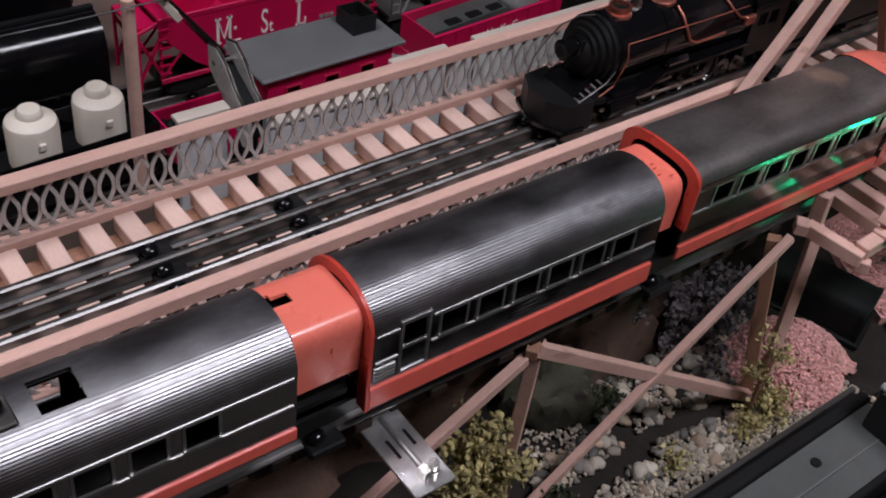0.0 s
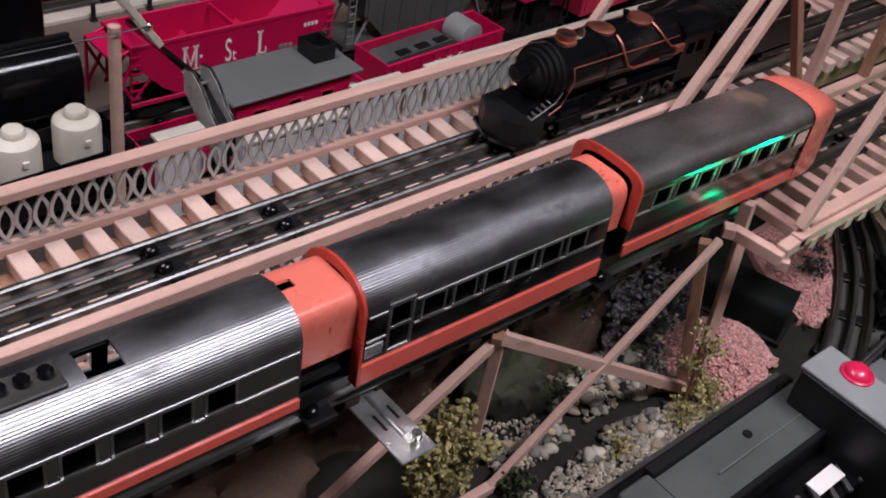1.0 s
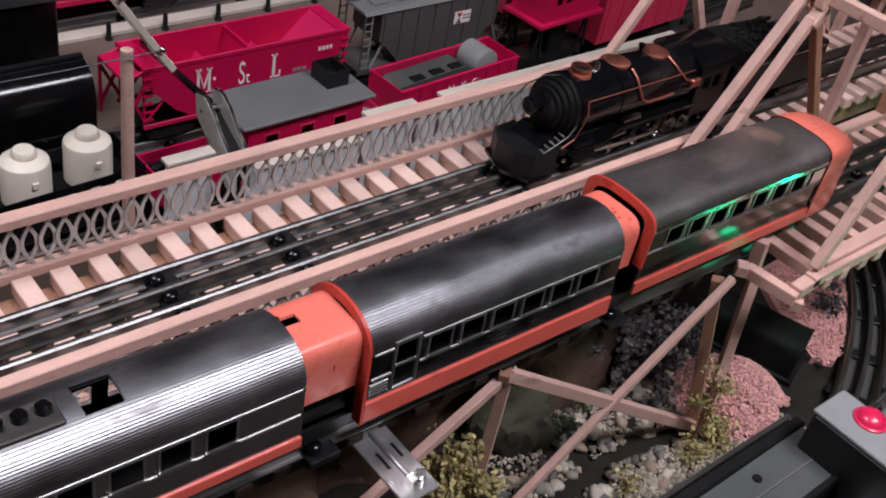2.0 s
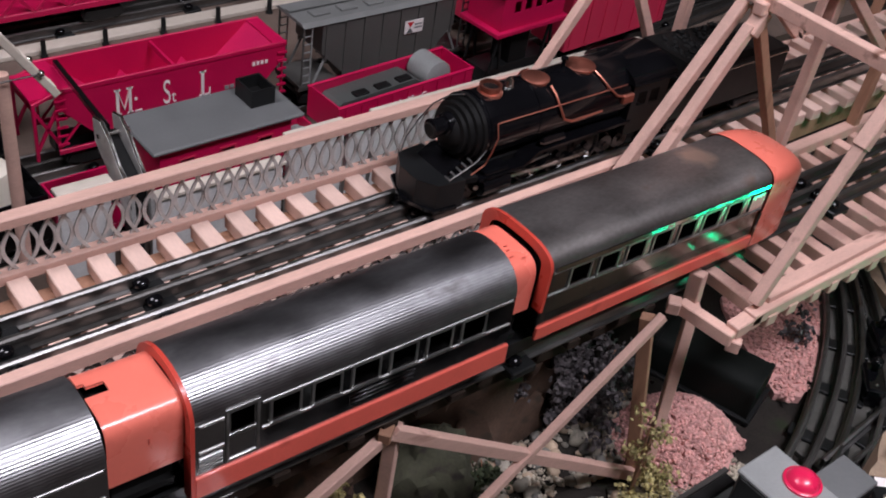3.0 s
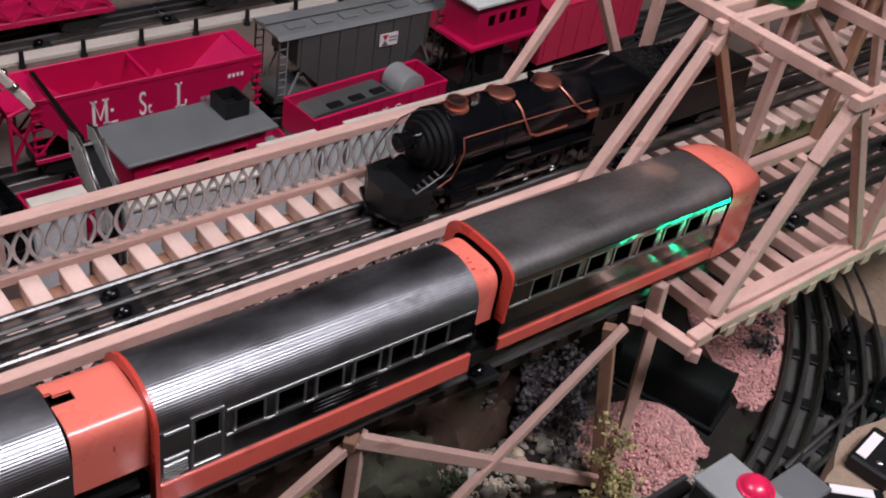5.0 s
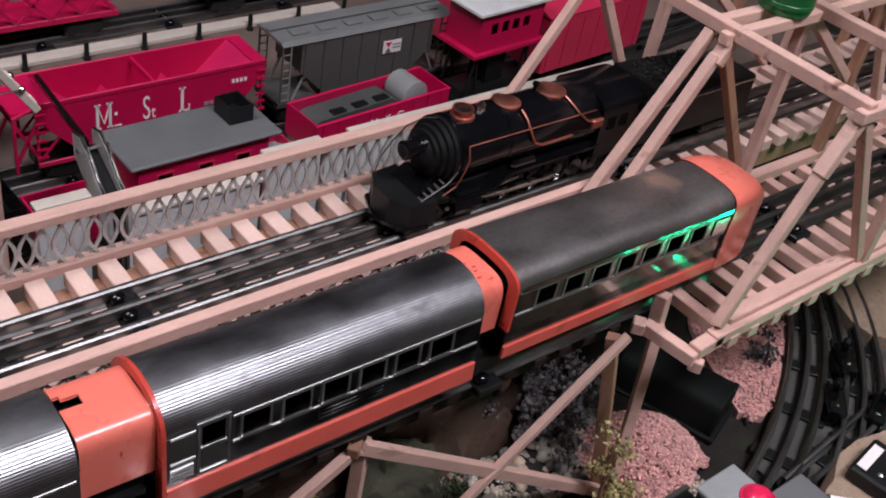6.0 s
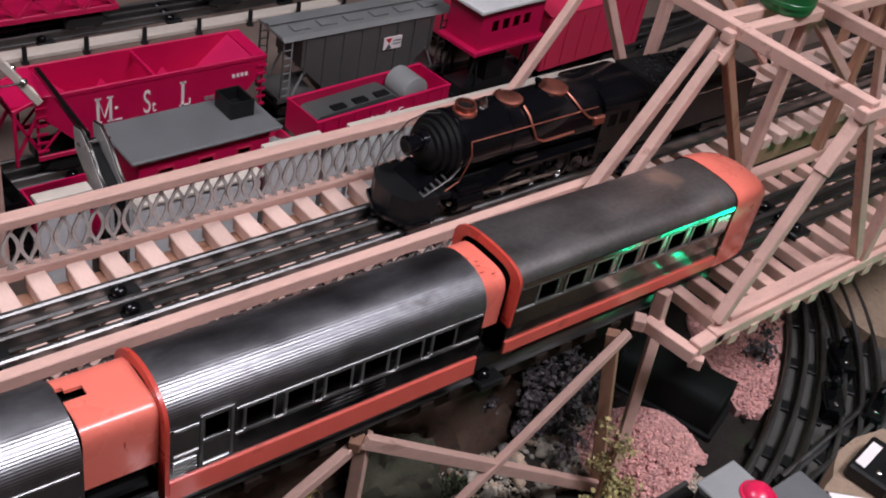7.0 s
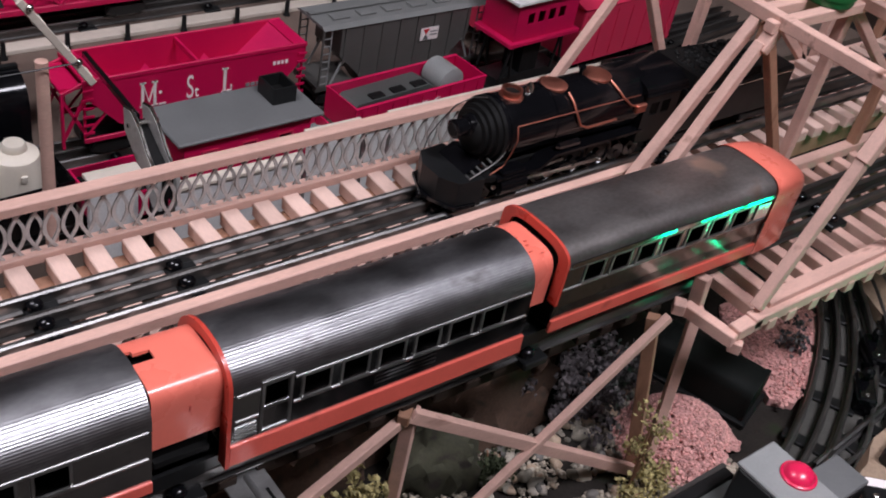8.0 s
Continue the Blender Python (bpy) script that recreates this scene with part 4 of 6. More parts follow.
tender = thing("coal_tender", pose(LX + 0.236, LY, LZ), "black coal tender coupled behind the steam engine", "tender")
part("tank", cube(0.0, 0.150, -0.0265, 0.0265, 0.0160, 0.0560, bev=0.002), BLACK_PLASTIC, tender)
part("coal_bunker", prism(B(), [(0.004, 0.0560), (0.100, 0.0560), (0.096, 0.0640), (0.006, 0.0700)], "y", -0.0240, 0.0240), BLACK_MATT, tender)
bm = B()
rnd = random.Random(5)
for _ in range(260):
    ball(bm, (rnd.uniform(0.008, 0.094), rnd.uniform(-0.021, 0.021), 0.0650 + rnd.uniform(-0.003, 0.004)), rnd.uniform(0.002, 0.0042), 0.8, 5, 3)
tagged(part("coal", bm, BLACK_MATT, tender), kind="stuff")
part("deck_rail", tube(B(), [(0.002, -0.0268, 0.052), (0.148, -0.0268, 0.052)], 0.0007), NICKEL, tender)
for xx in (0.028, 0.118):
    part("truck", cube(xx - 0.024, xx + 0.024, -0.0240, 0.0240, 0.0060, 0.0130, bev=0.001), BLACK_PLASTIC, tender)
    for dx in (-0.014, 0.014):
        for yy in (-0.0200, 0.0165):
            part("wheel", lathe(B(), (xx + dx, yy, 0.0085), (xx + dx, yy + 0.0035, 0.0085), [(0, 0.0085), (0.0025, 0.0085), (0.0025, 0.0095), (0.0035, 0.0095)], 18), BLACK, tender, smooth=True)

# ---- goods yard behind the bridge ----
YARD = TABLE + 0.0005
RZ = -0.1850


def yard_track(name, a, b, label):
    d = math.degrees(math.atan2(b[1] - a[1], b[0] - a[0]))
    n = math.dist(a, b)
    return straight_track(name, pose(a[0], a[1], RZ - RAIL_H, 0, 0, d), n, 0.0172, label, joints=[0.12 + 0.17 * i for i in range(int(n / 0.17))], group="yard tracks")


yard_track("yard_track", (-0.45, 0.400), (1.20, 0.560), "three-rail tinplate yard track holding goods cars")
yard_track("yard_track", (-0.45, 0.577), (1.20, 0.577), "three-rail tinplate yard track holding hopper cars")
yard_track("yard_track", (-0.20, 0.850), (1.20, 0.870), "three-rail tinplate track along the back of the layout")
tagged(link("yard_board", cube(-0.50, 1.40, 0.385, 1.35, TABLE - 0.003, TABLE + 0.003), TAN), "brown painted board under the yard tracks", "ground", kind="structure")


def wheels(t, xs, y0, y1, mat_=None):
    """Two-axle trucks below a goods car whose rail height is z = 0."""
    for x in xs:
        tk = part("truck", cube(x - 0.024, x + 0.024, y0 + 0.012, y1 - 0.012, 0.010, 0.016, bev=0.001), BLACK_PLASTIC, t)
        for yy in (y0 + 0.006, y1 - 0.010):
            part("side_frame", prism(B(), [(x - 0.027, 0.008), (x - 0.022, 0.016), (x + 0.022, 0.016), (x + 0.027, 0.008), (x + 0.010, 0.004), (x - 0.010, 0.004)], "y", yy, yy + 0.004), BLACK_PLASTIC, tk)
        for dx in (-0.016, 0.016):
            for yy in (y0 + 0.011, y1 - 0.0145):
                part("wheel", lathe(B(), (x + dx, yy, 0.009), (x + dx, yy + 0.0035, 0.009), [(0, 0.009), (0.0025, 0.009), (0.0025, 0.010), (0.0035, 0.010)], 16), BLACK, tk, smooth=True)


def letters(t, body, x, y, z, size, mt, squeeze=0.75, name="letter"):
    bm = text_mesh(body, size)
    bm.transform(pose(x, y, z, 90) @ Matrix.Diagonal((squeeze, 1, 1, 1)))
    return part(name, bm, mt, t)


def slab_letter(t, strokes, x, y, z, mt, name="letter"):
    bm = B()
    for x0_, x1_, z0_, z1_ in strokes:
        box(bm, x + x0_, x + x1_, y - 0.0004, y + 0.0004, z + z0_, z + z1_)
    return part(name, bm, mt, t)


def open_hopper():
    t = thing("hopper_car", pose(0.140, 0.547, RZ), "crimson open-top hopper car with white slab lettering", "train car", "goods cars in the yard")
    Lh, Wd, top, sill = 0.250, 0.059, 0.095, 0.030
    side = [(0.0, top), (Lh, top), (Lh, top - 0.018), (Lh - 0.036, 0.040), (Lh - 0.052, sill), (0.052, sill), (0.036, 0.040), (0.0, top - 0.018)]
    for ya in (0.0, Wd - 0.0015):
        part("side_panel", prism(B(), side, "y", ya, ya + 0.0015), CRIMSON, t)
    for ya in (-0.0015, Wd - 0.0010):
        part("top_rim", cube(-0.001, Lh + 0.001, ya, ya + 0.0025, top - 0.0045, top + 0.0005, bev=0.0005), CRIMSON, t)
        part("side_sill", cube(0.0, Lh, ya, ya + 0.0025, sill - 0.006, sill - 0.001, bev=0.0004), CRIMSON, t)
    for s in (0, 1):
        x0_ = 0.0 if s == 0 else Lh
        d = 1 if s == 0 else -1
        part("slope_sheet", prism(B(), [(x0_ + d * 0.012, top - 0.002), (x0_ + d * 0.013, top), (x0_ + d * 0.068, 0.046), (x0_ + d * 0.066, 0.044)], "y", 0.0016, Wd - 0.0016), CRIMSON_IN, t)
        part("end_sheet", prism(B(), [(x0_, top), (x0_ + d * 0.015, top), (x0_ + d * 0.015, top - 0.003), (x0_, top - 0.003)], "y", 0.0016, Wd - 0.0016), CRIMSON, t)
        for yy in (0.002, Wd - 0.004):
            part("corner_post", stick(B(), (x0_ + d * 0.002, yy + 0.001, sill - 0.002), (x0_ + d * 0.002, yy + 0.001, top - 0.004), 0.0025, 0.0025, 0.0003), CRIMSON, t)
            part("brace", stick(B(), (x0_ + d * 0.004, yy + 0.001, sill), (x0_ + d * 0.034, yy + 0.001, top - 0.030), 0.002, 0.0025, 0.0003), CRIMSON, t)
        for k in range(6):
            part("rung", cube(*sorted((x0_ - d * 0.001, x0_ + d * 0.010)), -0.0022, -0.0008, 0.034 + k * 0.0095, 0.0365 + k * 0.0095), CRIMSON, t)
    for yy in (0.003, Wd - 0.003):
        for a, b in (((-0.020, 0.030), (0.004, 0.076)), ((0.004, 0.030), (-0.020, 0.076)), ((-0.020, 0.020), (-0.020, 0.084)), ((-0.020, 0.082), (0.002, 0.090))):
            part("end_frame", stick(B(), (a[0], yy, a[1]), (b[0], yy, b[1]), 0.003, 0.0034, 0.0004), CRIMSON, t)
    part("end_plate", cube(-0.022, 0.0, 0.004, Wd - 0.004, 0.084, 0.087), CRIMSON, t)
    part("hopper_floor", cube(0.066, Lh - 0.066, 0.0016, Wd - 0.0016, 0.043, 0.046), CRIMSON_IN, t)
    for xx in (0.090, 0.158):
        part("cross_ridge", prism(B(), [(xx - 0.016, 0.046), (xx + 0.016, 0.046), (xx, 0.068)], "y", 0.0016, Wd - 0.0016), CRIMSON_IN, t)
    part("cross_tie", cube(0.122, 0.125, 0.0016, Wd - 0.0016, top - 0.008, top - 0.002), CRIMSON, t)
    for xx in (0.080, 0.125, 0.170):
        part("discharge_bay", prism(B(), [(xx - 0.020, sill), (xx + 0.020, sill), (xx + 0.008, 0.012), (xx - 0.008, 0.012)], "y", 0.008, Wd - 0.008), CRIMSON, t)
    part("centre_sill", cube(0.004, Lh - 0.004, Wd / 2 - 0.008, Wd / 2 + 0.008, 0.014, 0.026), BLACK_PLASTIC, t)
    wheels(t, (0.036, Lh - 0.036), 0.0, Wd)
    # slab-serif initials, 27 mm high
    y, z = -0.0006, 0.0525
    m_ = [(0, 0.0065, 0, 0.002), (0.0015, 0.0045, 0, 0.029), (0, 0.0065, 0.027, 0.029), (0.0125, 0.019, 0, 0.002), (0.0145, 0.0175, 0, 0.029), (0.0125, 0.019, 0.027, 0.029)]
    bm = B()
    for a in m_:
        box(bm, 0.058 + a[0], 0.058 + a[1], y - 0.0004, y + 0.0004, z + a[2], z + a[3])
    stick(bm, (0.0610, y, z + 0.028), (0.0675, y, z + 0.006), 0.0008, 0.0030, 0, up=(0, 1, 0))
    stick(bm, (0.0740, y, z + 0.028), (0.0675, y, z + 0.006), 0.0008, 0.0030, 0, up=(0, 1, 0))
    part("letter", bm, WHITE_INK, t, "white letter M")
    slab_letter(t, [(0, 0.003, 0.013, 0.016), (0, 0.0075, 0.0, 0.0016)], 0.0785, y, z, WHITE_INK, "dash")
    letters(t, "S", 0.1130, y, z + 0.001, 0.0385, WHITE_INK, 0.50)
    letters(t, "t", 0.1205, y, z + 0.001, 0.0200, WHITE_INK, 0.75)
    slab_letter(t, [(0, 0.0075, 0, 0.002), (0.0020, 0.0052, 0, 0.029), (0, 0.0075, 0.027, 0.029), (0.0075, 0.0125, 0, 0.002), (0.0108, 0.0125, 0, 0.008)], 0.1490, y, z, WHITE_INK)
    for k in range(4):
        slab_letter(t, [(0, 0.0032, 0, 0.0042)], 0.2100 + k * 0.0050, y, 0.0740, WHITE_INK, "number_bar")
    for k in range(3):
        slab_letter(t, [(0, 0.0045, 0, 0.0040)], 0.1780 + k * 0.0062, y, 0.0540, GREY_LIGHT, "data_bar")
    return t


open_hopper()


def covered_hopper():
    t = thing("covered_hopper_car", pose(0.412, 0.548, RZ), "dark grey covered hopper car with a small white sign", "train car", "goods cars in the yard")
    Lh, Wd, top = 0.238, 0.056, 0.104
    side = [(0.026, top), (Lh - 0.026, top), (Lh - 0.026, 0.068), (Lh - 0.060, 0.034), (0.060, 0.034), (0.026, 0.068)]
    part("body", prism(B(), side, "y", 0.001, Wd - 0.001), GREY_CAR, t)
    for k in range(8):
        xx = 0.030 + k * 0.0252
        for ya in (-0.0006, Wd - 0.0012):
            part("rib", cube(xx, xx + 0.0022, ya, ya + 0.0018, 0.058 if k in (0, 7) else 0.036, top - 0.001), GREY_CAR, t)
    roof = part("roof", prism(B(), [(-0.002, top), (0.004, top + 0.0035), (Wd - 0.004, top + 0.0035), (Wd + 0.002, top)], "x", 0.0, Lh), HATCH_GREY, t)
    for k in range(6):
        part("hatch", cube(0.020 + k * 0.036, 0.042 + k * 0.036, 0.012, 0.026, top + 0.0036, top + 0.0062, bev=0.0008), HATCH_GREY, roof)
    part("roof_walk", cube(0.0, Lh, Wd / 2 + 0.002, Wd / 2 + 0.010, top + 0.0050, top + 0.0062), HATCH_GREY, roof)
    for s in (0, 1):
        x0_, d = (0.0, 1) if s == 0 else (Lh, -1)
        part("end_platform", cube(*sorted((x0_, x0_ + d * 0.050)), 0.002, Wd - 0.002, 0.028, 0.032), GREY_CAR, t)
        for yy in (0.002, Wd - 0.004):
            part("end_brace", stick(B(), (x0_ + d * 0.018, yy + 0.001, 0.032), (x0_ + d * 0.048, yy + 0.001, 0.092), 0.002, 0.0028, 0.0003), GREY_LIGHT, t)
            part("end_post", stick(B(), (x0_ + d * 0.003, yy + 0.001, 0.030), (x0_ + d * 0.003, yy + 0.001, top), 0.002, 0.002, 0.0003), GREY_CAR, t)
            for k in range(7):
                part("rung", cube(*sorted((x0_ + d * 0.003, x0_ + d * 0.013)), yy, yy + 0.0012, 0.034 + k * 0.0095, 0.0352 + k * 0.0095), GREY_LIGHT, t)
            part("ladder_rail", cube(*sorted((x0_ + d * 0.0125, x0_ + d * 0.0140)), yy, yy + 0.0014, 0.030, top), GREY_LIGHT, t)
    sign = part("sign_plate", cube(0.137, 0.163, -0.0016, -0.0008, 0.070, 0.086), WHITE_INK, t, "white sign plate")
    part("sign_mark", prism(B(), [(0.140, 0.0845), (0.149, 0.0845), (0.1445, 0.0780)], "y", -0.0022, -0.0017), RED_INK, sign)
    part("sign_mark", prism(B(), [(0.140, 0.0710), (0.149, 0.0710), (0.1445, 0.0775)], "y", -0.0022, -0.0017), GREY_ROOF, sign)
    for k in range(2):
        part("sign_bar", cube(0.1505, 0.1615, -0.0020, -0.0017, 0.0755 + k * 0.004, 0.0775 + k * 0.004), GREY_LIGHT, sign)
    part("sill", cube(0.0, Lh, 0.004, 0.010, 0.024, 0.030), GREY_CAR, t)
    part("sill", cube(0.0, Lh, Wd - 0.010, Wd - 0.004, 0.024, 0.030), GREY_CAR, t)
    for xx in (0.085, 0.153):
        part("discharge_bay", prism(B(), [(xx - 0.025, 0.034), (xx + 0.025, 0.034), (xx + 0.008, 0.010), (xx - 0.008, 0.010)], "y", 0.008, Wd - 0.008), GREY_CAR, t)
    wheels(t, (0.032, Lh - 0.032), 0.0, Wd)


covered_hopper()


def work_caboose():
    t = thing("work_caboose", pose(0.095, 0.410, RZ, 0, 0, 1.2), "crimson work caboose with a dark grey roof and chimney", "train car", "goods cars in the yard")
    Wd = 0.066
    part("frame", cube(0.0, 0.272, 0.004, Wd - 0.004, 0.024, 0.031, bev=0.0008), CRIMSON, t)
    win = [(0.108, 0.122, 0.058, 0.076), (0.150, 0.164, 0.058, 0.076), (0.190, 0.204, 0.058, 0.076)]
    cab_ = part("cabin_wall", wall_with_holes(B(), 0.088, 0.226, 0.031, 0.091, win, 0.007, 0.0085), CRIMSON, t)
    part("cabin_wall", wall_with_holes(B(), 0.088, 0.226, 0.031, 0.091, win, Wd - 0.0085, Wd - 0.007), CRIMSON, t)
    for xx in (0.088, 0.2245):
        part("cabin_end", cube(xx, xx + 0.0015, 0.0086, Wd - 0.0086, 0.031, 0.091), CRIMSON, t)
    for a, b, c, d in win:
        bm = B()
        for q in ((a - 0.0018, b + 0.0018, d, d + 0.0018), (a - 0.0018, b + 0.0018, c - 0.0018, c), (a - 0.0018, a, c, d), (b, b + 0.0018, c, d)):
            box(bm, q[0], q[1], 0.0060, 0.0069, q[2], q[3])
        part("window_frame", bm, RED_PLASTIC, t)
    roof = part("roof", cube(0.078, 0.236, -0.001, Wd + 0.004, 0.0915, 0.0955, bev=0.0012), GREY_ROOF, t, "dark grey plastic roof")
    ch = part("chimney", wall_with_holes(B(), 0.194, 0.220, 0.0957, 0.1130, [], 0.028, 0.030), BLACK_PLASTIC, t, "dark square chimney")
    for a in ((0.194, 0.196, 0.0302, 0.058), (0.218, 0.220, 0.0302, 0.058), (0.1962, 0.2178, 0.056, 0.058)):
        part("chimney_side", cube(*a, 0.0957, 0.1130), BLACK_PLASTIC, ch)
    part("flue", cube(0.1962, 0.2178, 0.0302, 0.0558, 0.0957, 0.1000), BLACK_MATT, ch)
    for x0_, x1_ in ((0.0, 0.076), (0.236, 0.272)):
        for a in ((x0_, x1_, 0.004, 0.006), (x0_, x1_, Wd - 0.006, Wd - 0.004), (x0_, x0_ + 0.002, 0.0062, Wd - 0.0062), (x1_ - 0.002, x1_, 0.0062, Wd - 0.0062)):
            part("tray_side", cube(*a, 0.031, 0.052), CRIMSON, t)
        bm = B()
        rr = random.Random(int(x0_ * 1000) + 3)
        for _ in range(90):
            ball(bm, (rr.uniform(x0_ + 0.006, x1_ - 0.006), rr.uniform(0.010, Wd - 0.010), 0.040 + rr.uniform(-0.004, 0.004)), rr.uniform(0.003, 0.006), 0.7, 5, 3)
        box(bm, x0_ + 0.0022, x1_ - 0.0022, 0.0064, Wd - 0.0064, 0.0312, 0.040)
        tagged(part("load", bm, BLACK_MATT if x0_ == 0 else GREY_LIGHT, t), kind="stuff")
    wheels(t, (0.040, 0.232), 0.0, Wd)


work_caboose()


def gondola():
    t = thing("gondola_car", pose(0.400, 0.454, RZ, 0, 0, 3.5), "crimson gondola car with grey load and white initials", "train car", "goods cars in the yard")
    Lh, Wd, top = 0.190, 0.055, 0.058
    part("floor", cube(0, Lh, 0.002, Wd - 0.002, 0.024, 0.028), CRIMSON, t)
    for ya in (0.0, Wd - 0.0018):
        part("side", cube(0, Lh, ya, ya + 0.0018, 0.024, top), CRIMSON, t)
        part("rim", cube(-0.001, Lh + 0.001, ya - 0.0010, ya + 0.0028, top, top + 0.0022, bev=0.0005), CRIMSON, t)
    for xa in (0.0, Lh - 0.0018):
        part("end", cube(xa, xa + 0.0018, 0.002, Wd - 0.002, 0.028, top + 0.0022), CRIMSON, t)
    for k in range(9):
        part("stake", cube(0.008 + k * 0.0212, 0.0102 + k * 0.0212, -0.0012, -0.0002, 0.026, top - 0.001), CRIMSON, t)
    load = part("load_cover", prism(B(), [(0.006, 0.028), (0.130, 0.028), (0.132, 0.046), (0.120, 0.053), (0.020, 0.050), (0.008, 0.042)], "y", 0.020, Wd - 0.003), GREY_BOX, t, "grey moulded load cover")
    for k in range(3):
        part("vent", cube(0.040 + k * 0.030, 0.059 + k * 0.030, 0.022, 0.033, 0.0490 + k * 0.0009, 0.0528 + k * 0.0009, bev=0.001), BLACK_MATT, load)
    part("coal_strip", prism(B(), [(0.006, 0.0282), (0.150, 0.0282), (0.148, 0.046), (0.010, 0.044)], "y", 0.003, 0.0196), BLACK_MATT, t)
    part("drum", lathe(B(), (0.152, 0.014, 0.050), (0.152, Wd - 0.010, 0.050), [(0, 0.012), (0.002, 0.018), (0.036, 0.018), (0.040, 0.012)], 22), GREY_LIGHT, t, "pale grey drum", smooth=True)
    for k, c in enumerate("NYC"):
        letters(t, c, 0.078 + k * 0.019, -0.0014, 0.0415, 0.0110, WHITE_INK, 1.2)
    wheels(t, (0.034, Lh - 0.034), 0.0, Wd)


gondola()


def caboose():
    t = thing("red_caboose", pose(0.626, 0.478, RZ, 0, 0, 4), "bright red caboose with a pale grey overhanging roof", "train car", "goods cars in the yard")
    Wd = 0.062
    win = [(0.030 + 0.018 * k, 0.041 + 0.018 * k, 0.106, 0.120) for k in range(4)]
    part("side_wall", wall_with_holes(B(), 0.012, 0.118, 0.086, 0.136, win, 0.003, 0.0045), CRIMSON, t)
    part("side_wall", wall_with_holes(B(), 0.012, 0.118, 0.086, 0.136, win, Wd - 0.0045, Wd - 0.003), CRIMSON, t)
    for xx in (0.012, 0.1165):
        part("end_wall", cube(xx, xx + 0.0015, 0.0046, Wd - 0.0046, 0.086, 0.136), CRIMSON, t)
    part("skirt", cube(0.004, 0.126, -0.002, Wd + 0.002, 0.080, 0.086, bev=0.001), CRIMSON, t)
    part("roof", cube(0.0, 0.130, -0.005, Wd + 0.005, 0.1362, 0.1410, bev=0.001), GREY_BOARD, t, "pale grey roof slab")
    part("underframe", cube(0.010, 0.120, 0.014, Wd - 0.014, 0.016, 0.030), BLACK_PLASTIC, t)
    for xx in (0.020, 0.108):
        for yy in (0.010, Wd - 0.010):
            part("leg", stick(B(), (xx - 0.008, yy, 0.030), (xx, yy, 0.080), 0.003, 0.003, 0.0004), BLACK_PLASTIC, t)
            part("leg", stick(B(), (xx + 0.008, yy, 0.030), (xx + 0.001, yy, 0.080), 0.003, 0.003, 0.0004), BLACK_PLASTIC, t)
    part("post_block", cube(0.050, 0.080, 0.016, Wd - 0.016, 0.030, 0.0798), BLACK_MATT, t)
    wheels(t, (0.034, 0.096), 0.0, Wd)
    u = thing("red_box_car", pose(0.765, 0.492, RZ, 0, 0, 4), "scarlet box car with raised side panels", "train car", "goods cars in the yard")
    part("body", cube(0, 0.200, 0, 0.060, 0.026, 0.104, bev=0.0015), RED_PLASTIC, u)
    for k in range(7):
        part("panel_rib", cube(0.006 + k * 0.030, 0.009 + k * 0.030, -0.0014, -0.0002, 0.032, 0.096), RED_PLASTIC, u)
    part("roof", prism(B(), [(-0.002, 0.1045), (0.030, 0.114), (0.062, 0.1045)], "x", -0.002, 0.202), RED_PLASTIC, u)
    wheels(u, (0.036, 0.164), 0.0, 0.060)
    v = thing("striped_box_car", pose(0.700, 0.610, RZ), "red box car with white stripes on its side", "train car", "goods cars in the yard")
    part("body", cube(0, 0.260, 0, 0.058, 0.026, 0.110, bev=0.0015), RED_PLASTIC, v)
    for k in range(5):
        part("stripe", cube(0.060, 0.250, -0.0012, -0.0002, 0.036 + k * 0.014, 0.042 + k * 0.014), WHITE_INK, v, "white painted stripe")
    part("roof", prism(B(), [(-0.002, 0.1105), (0.029, 0.118), (0.060, 0.1105)], "x", -0.002, 0.262), GREY_LIGHT, v)
    wheels(v, (0.036, 0.224), 0.0, 0.058)


caboose()


def barrel_car():
    t = thing("flat_car", pose(-0.190, 0.4300, RZ, 0, 0, 3), "black flat car with white lettering bars on its side", "train car", "goods cars in the yard")
    part("deck", cube(0, 0.280, 0, 0.058, 0.020, 0.036, bev=0.001), BLACK_PLASTIC, t)
    part("side_sill", cube(0, 0.280, -0.0015, -0.0002, 0.012, 0.0600), BLACK, t)
    part("side_sill", cube(0, 0.280, 0.0582, 0.0595, 0.012, 0.0600), BLACK, t)
    part("end_sill", cube(0.2787, 0.280, 0, 0.058, 0.0365, 0.0600), BLACK, t)
    for k in range(7):
        part("lettering_bar", cube(0.105 + k * 0.024, 0.114 + k * 0.024, -0.0022, -0.0016, 0.0410, 0.0520), WHITE_INK, t, "white lettering bar")
    for k in range(4):
        part("post", stick(B(), (0.030 + k * 0.073, 0.003, 0.036), (0.030 + k * 0.073, 0.003, 0.052), 0.003, 0.003, 0.0004), BLACK, t)
    wheels(t, (0.040, 0.240), 0.0, 0.058)


barrel_car()


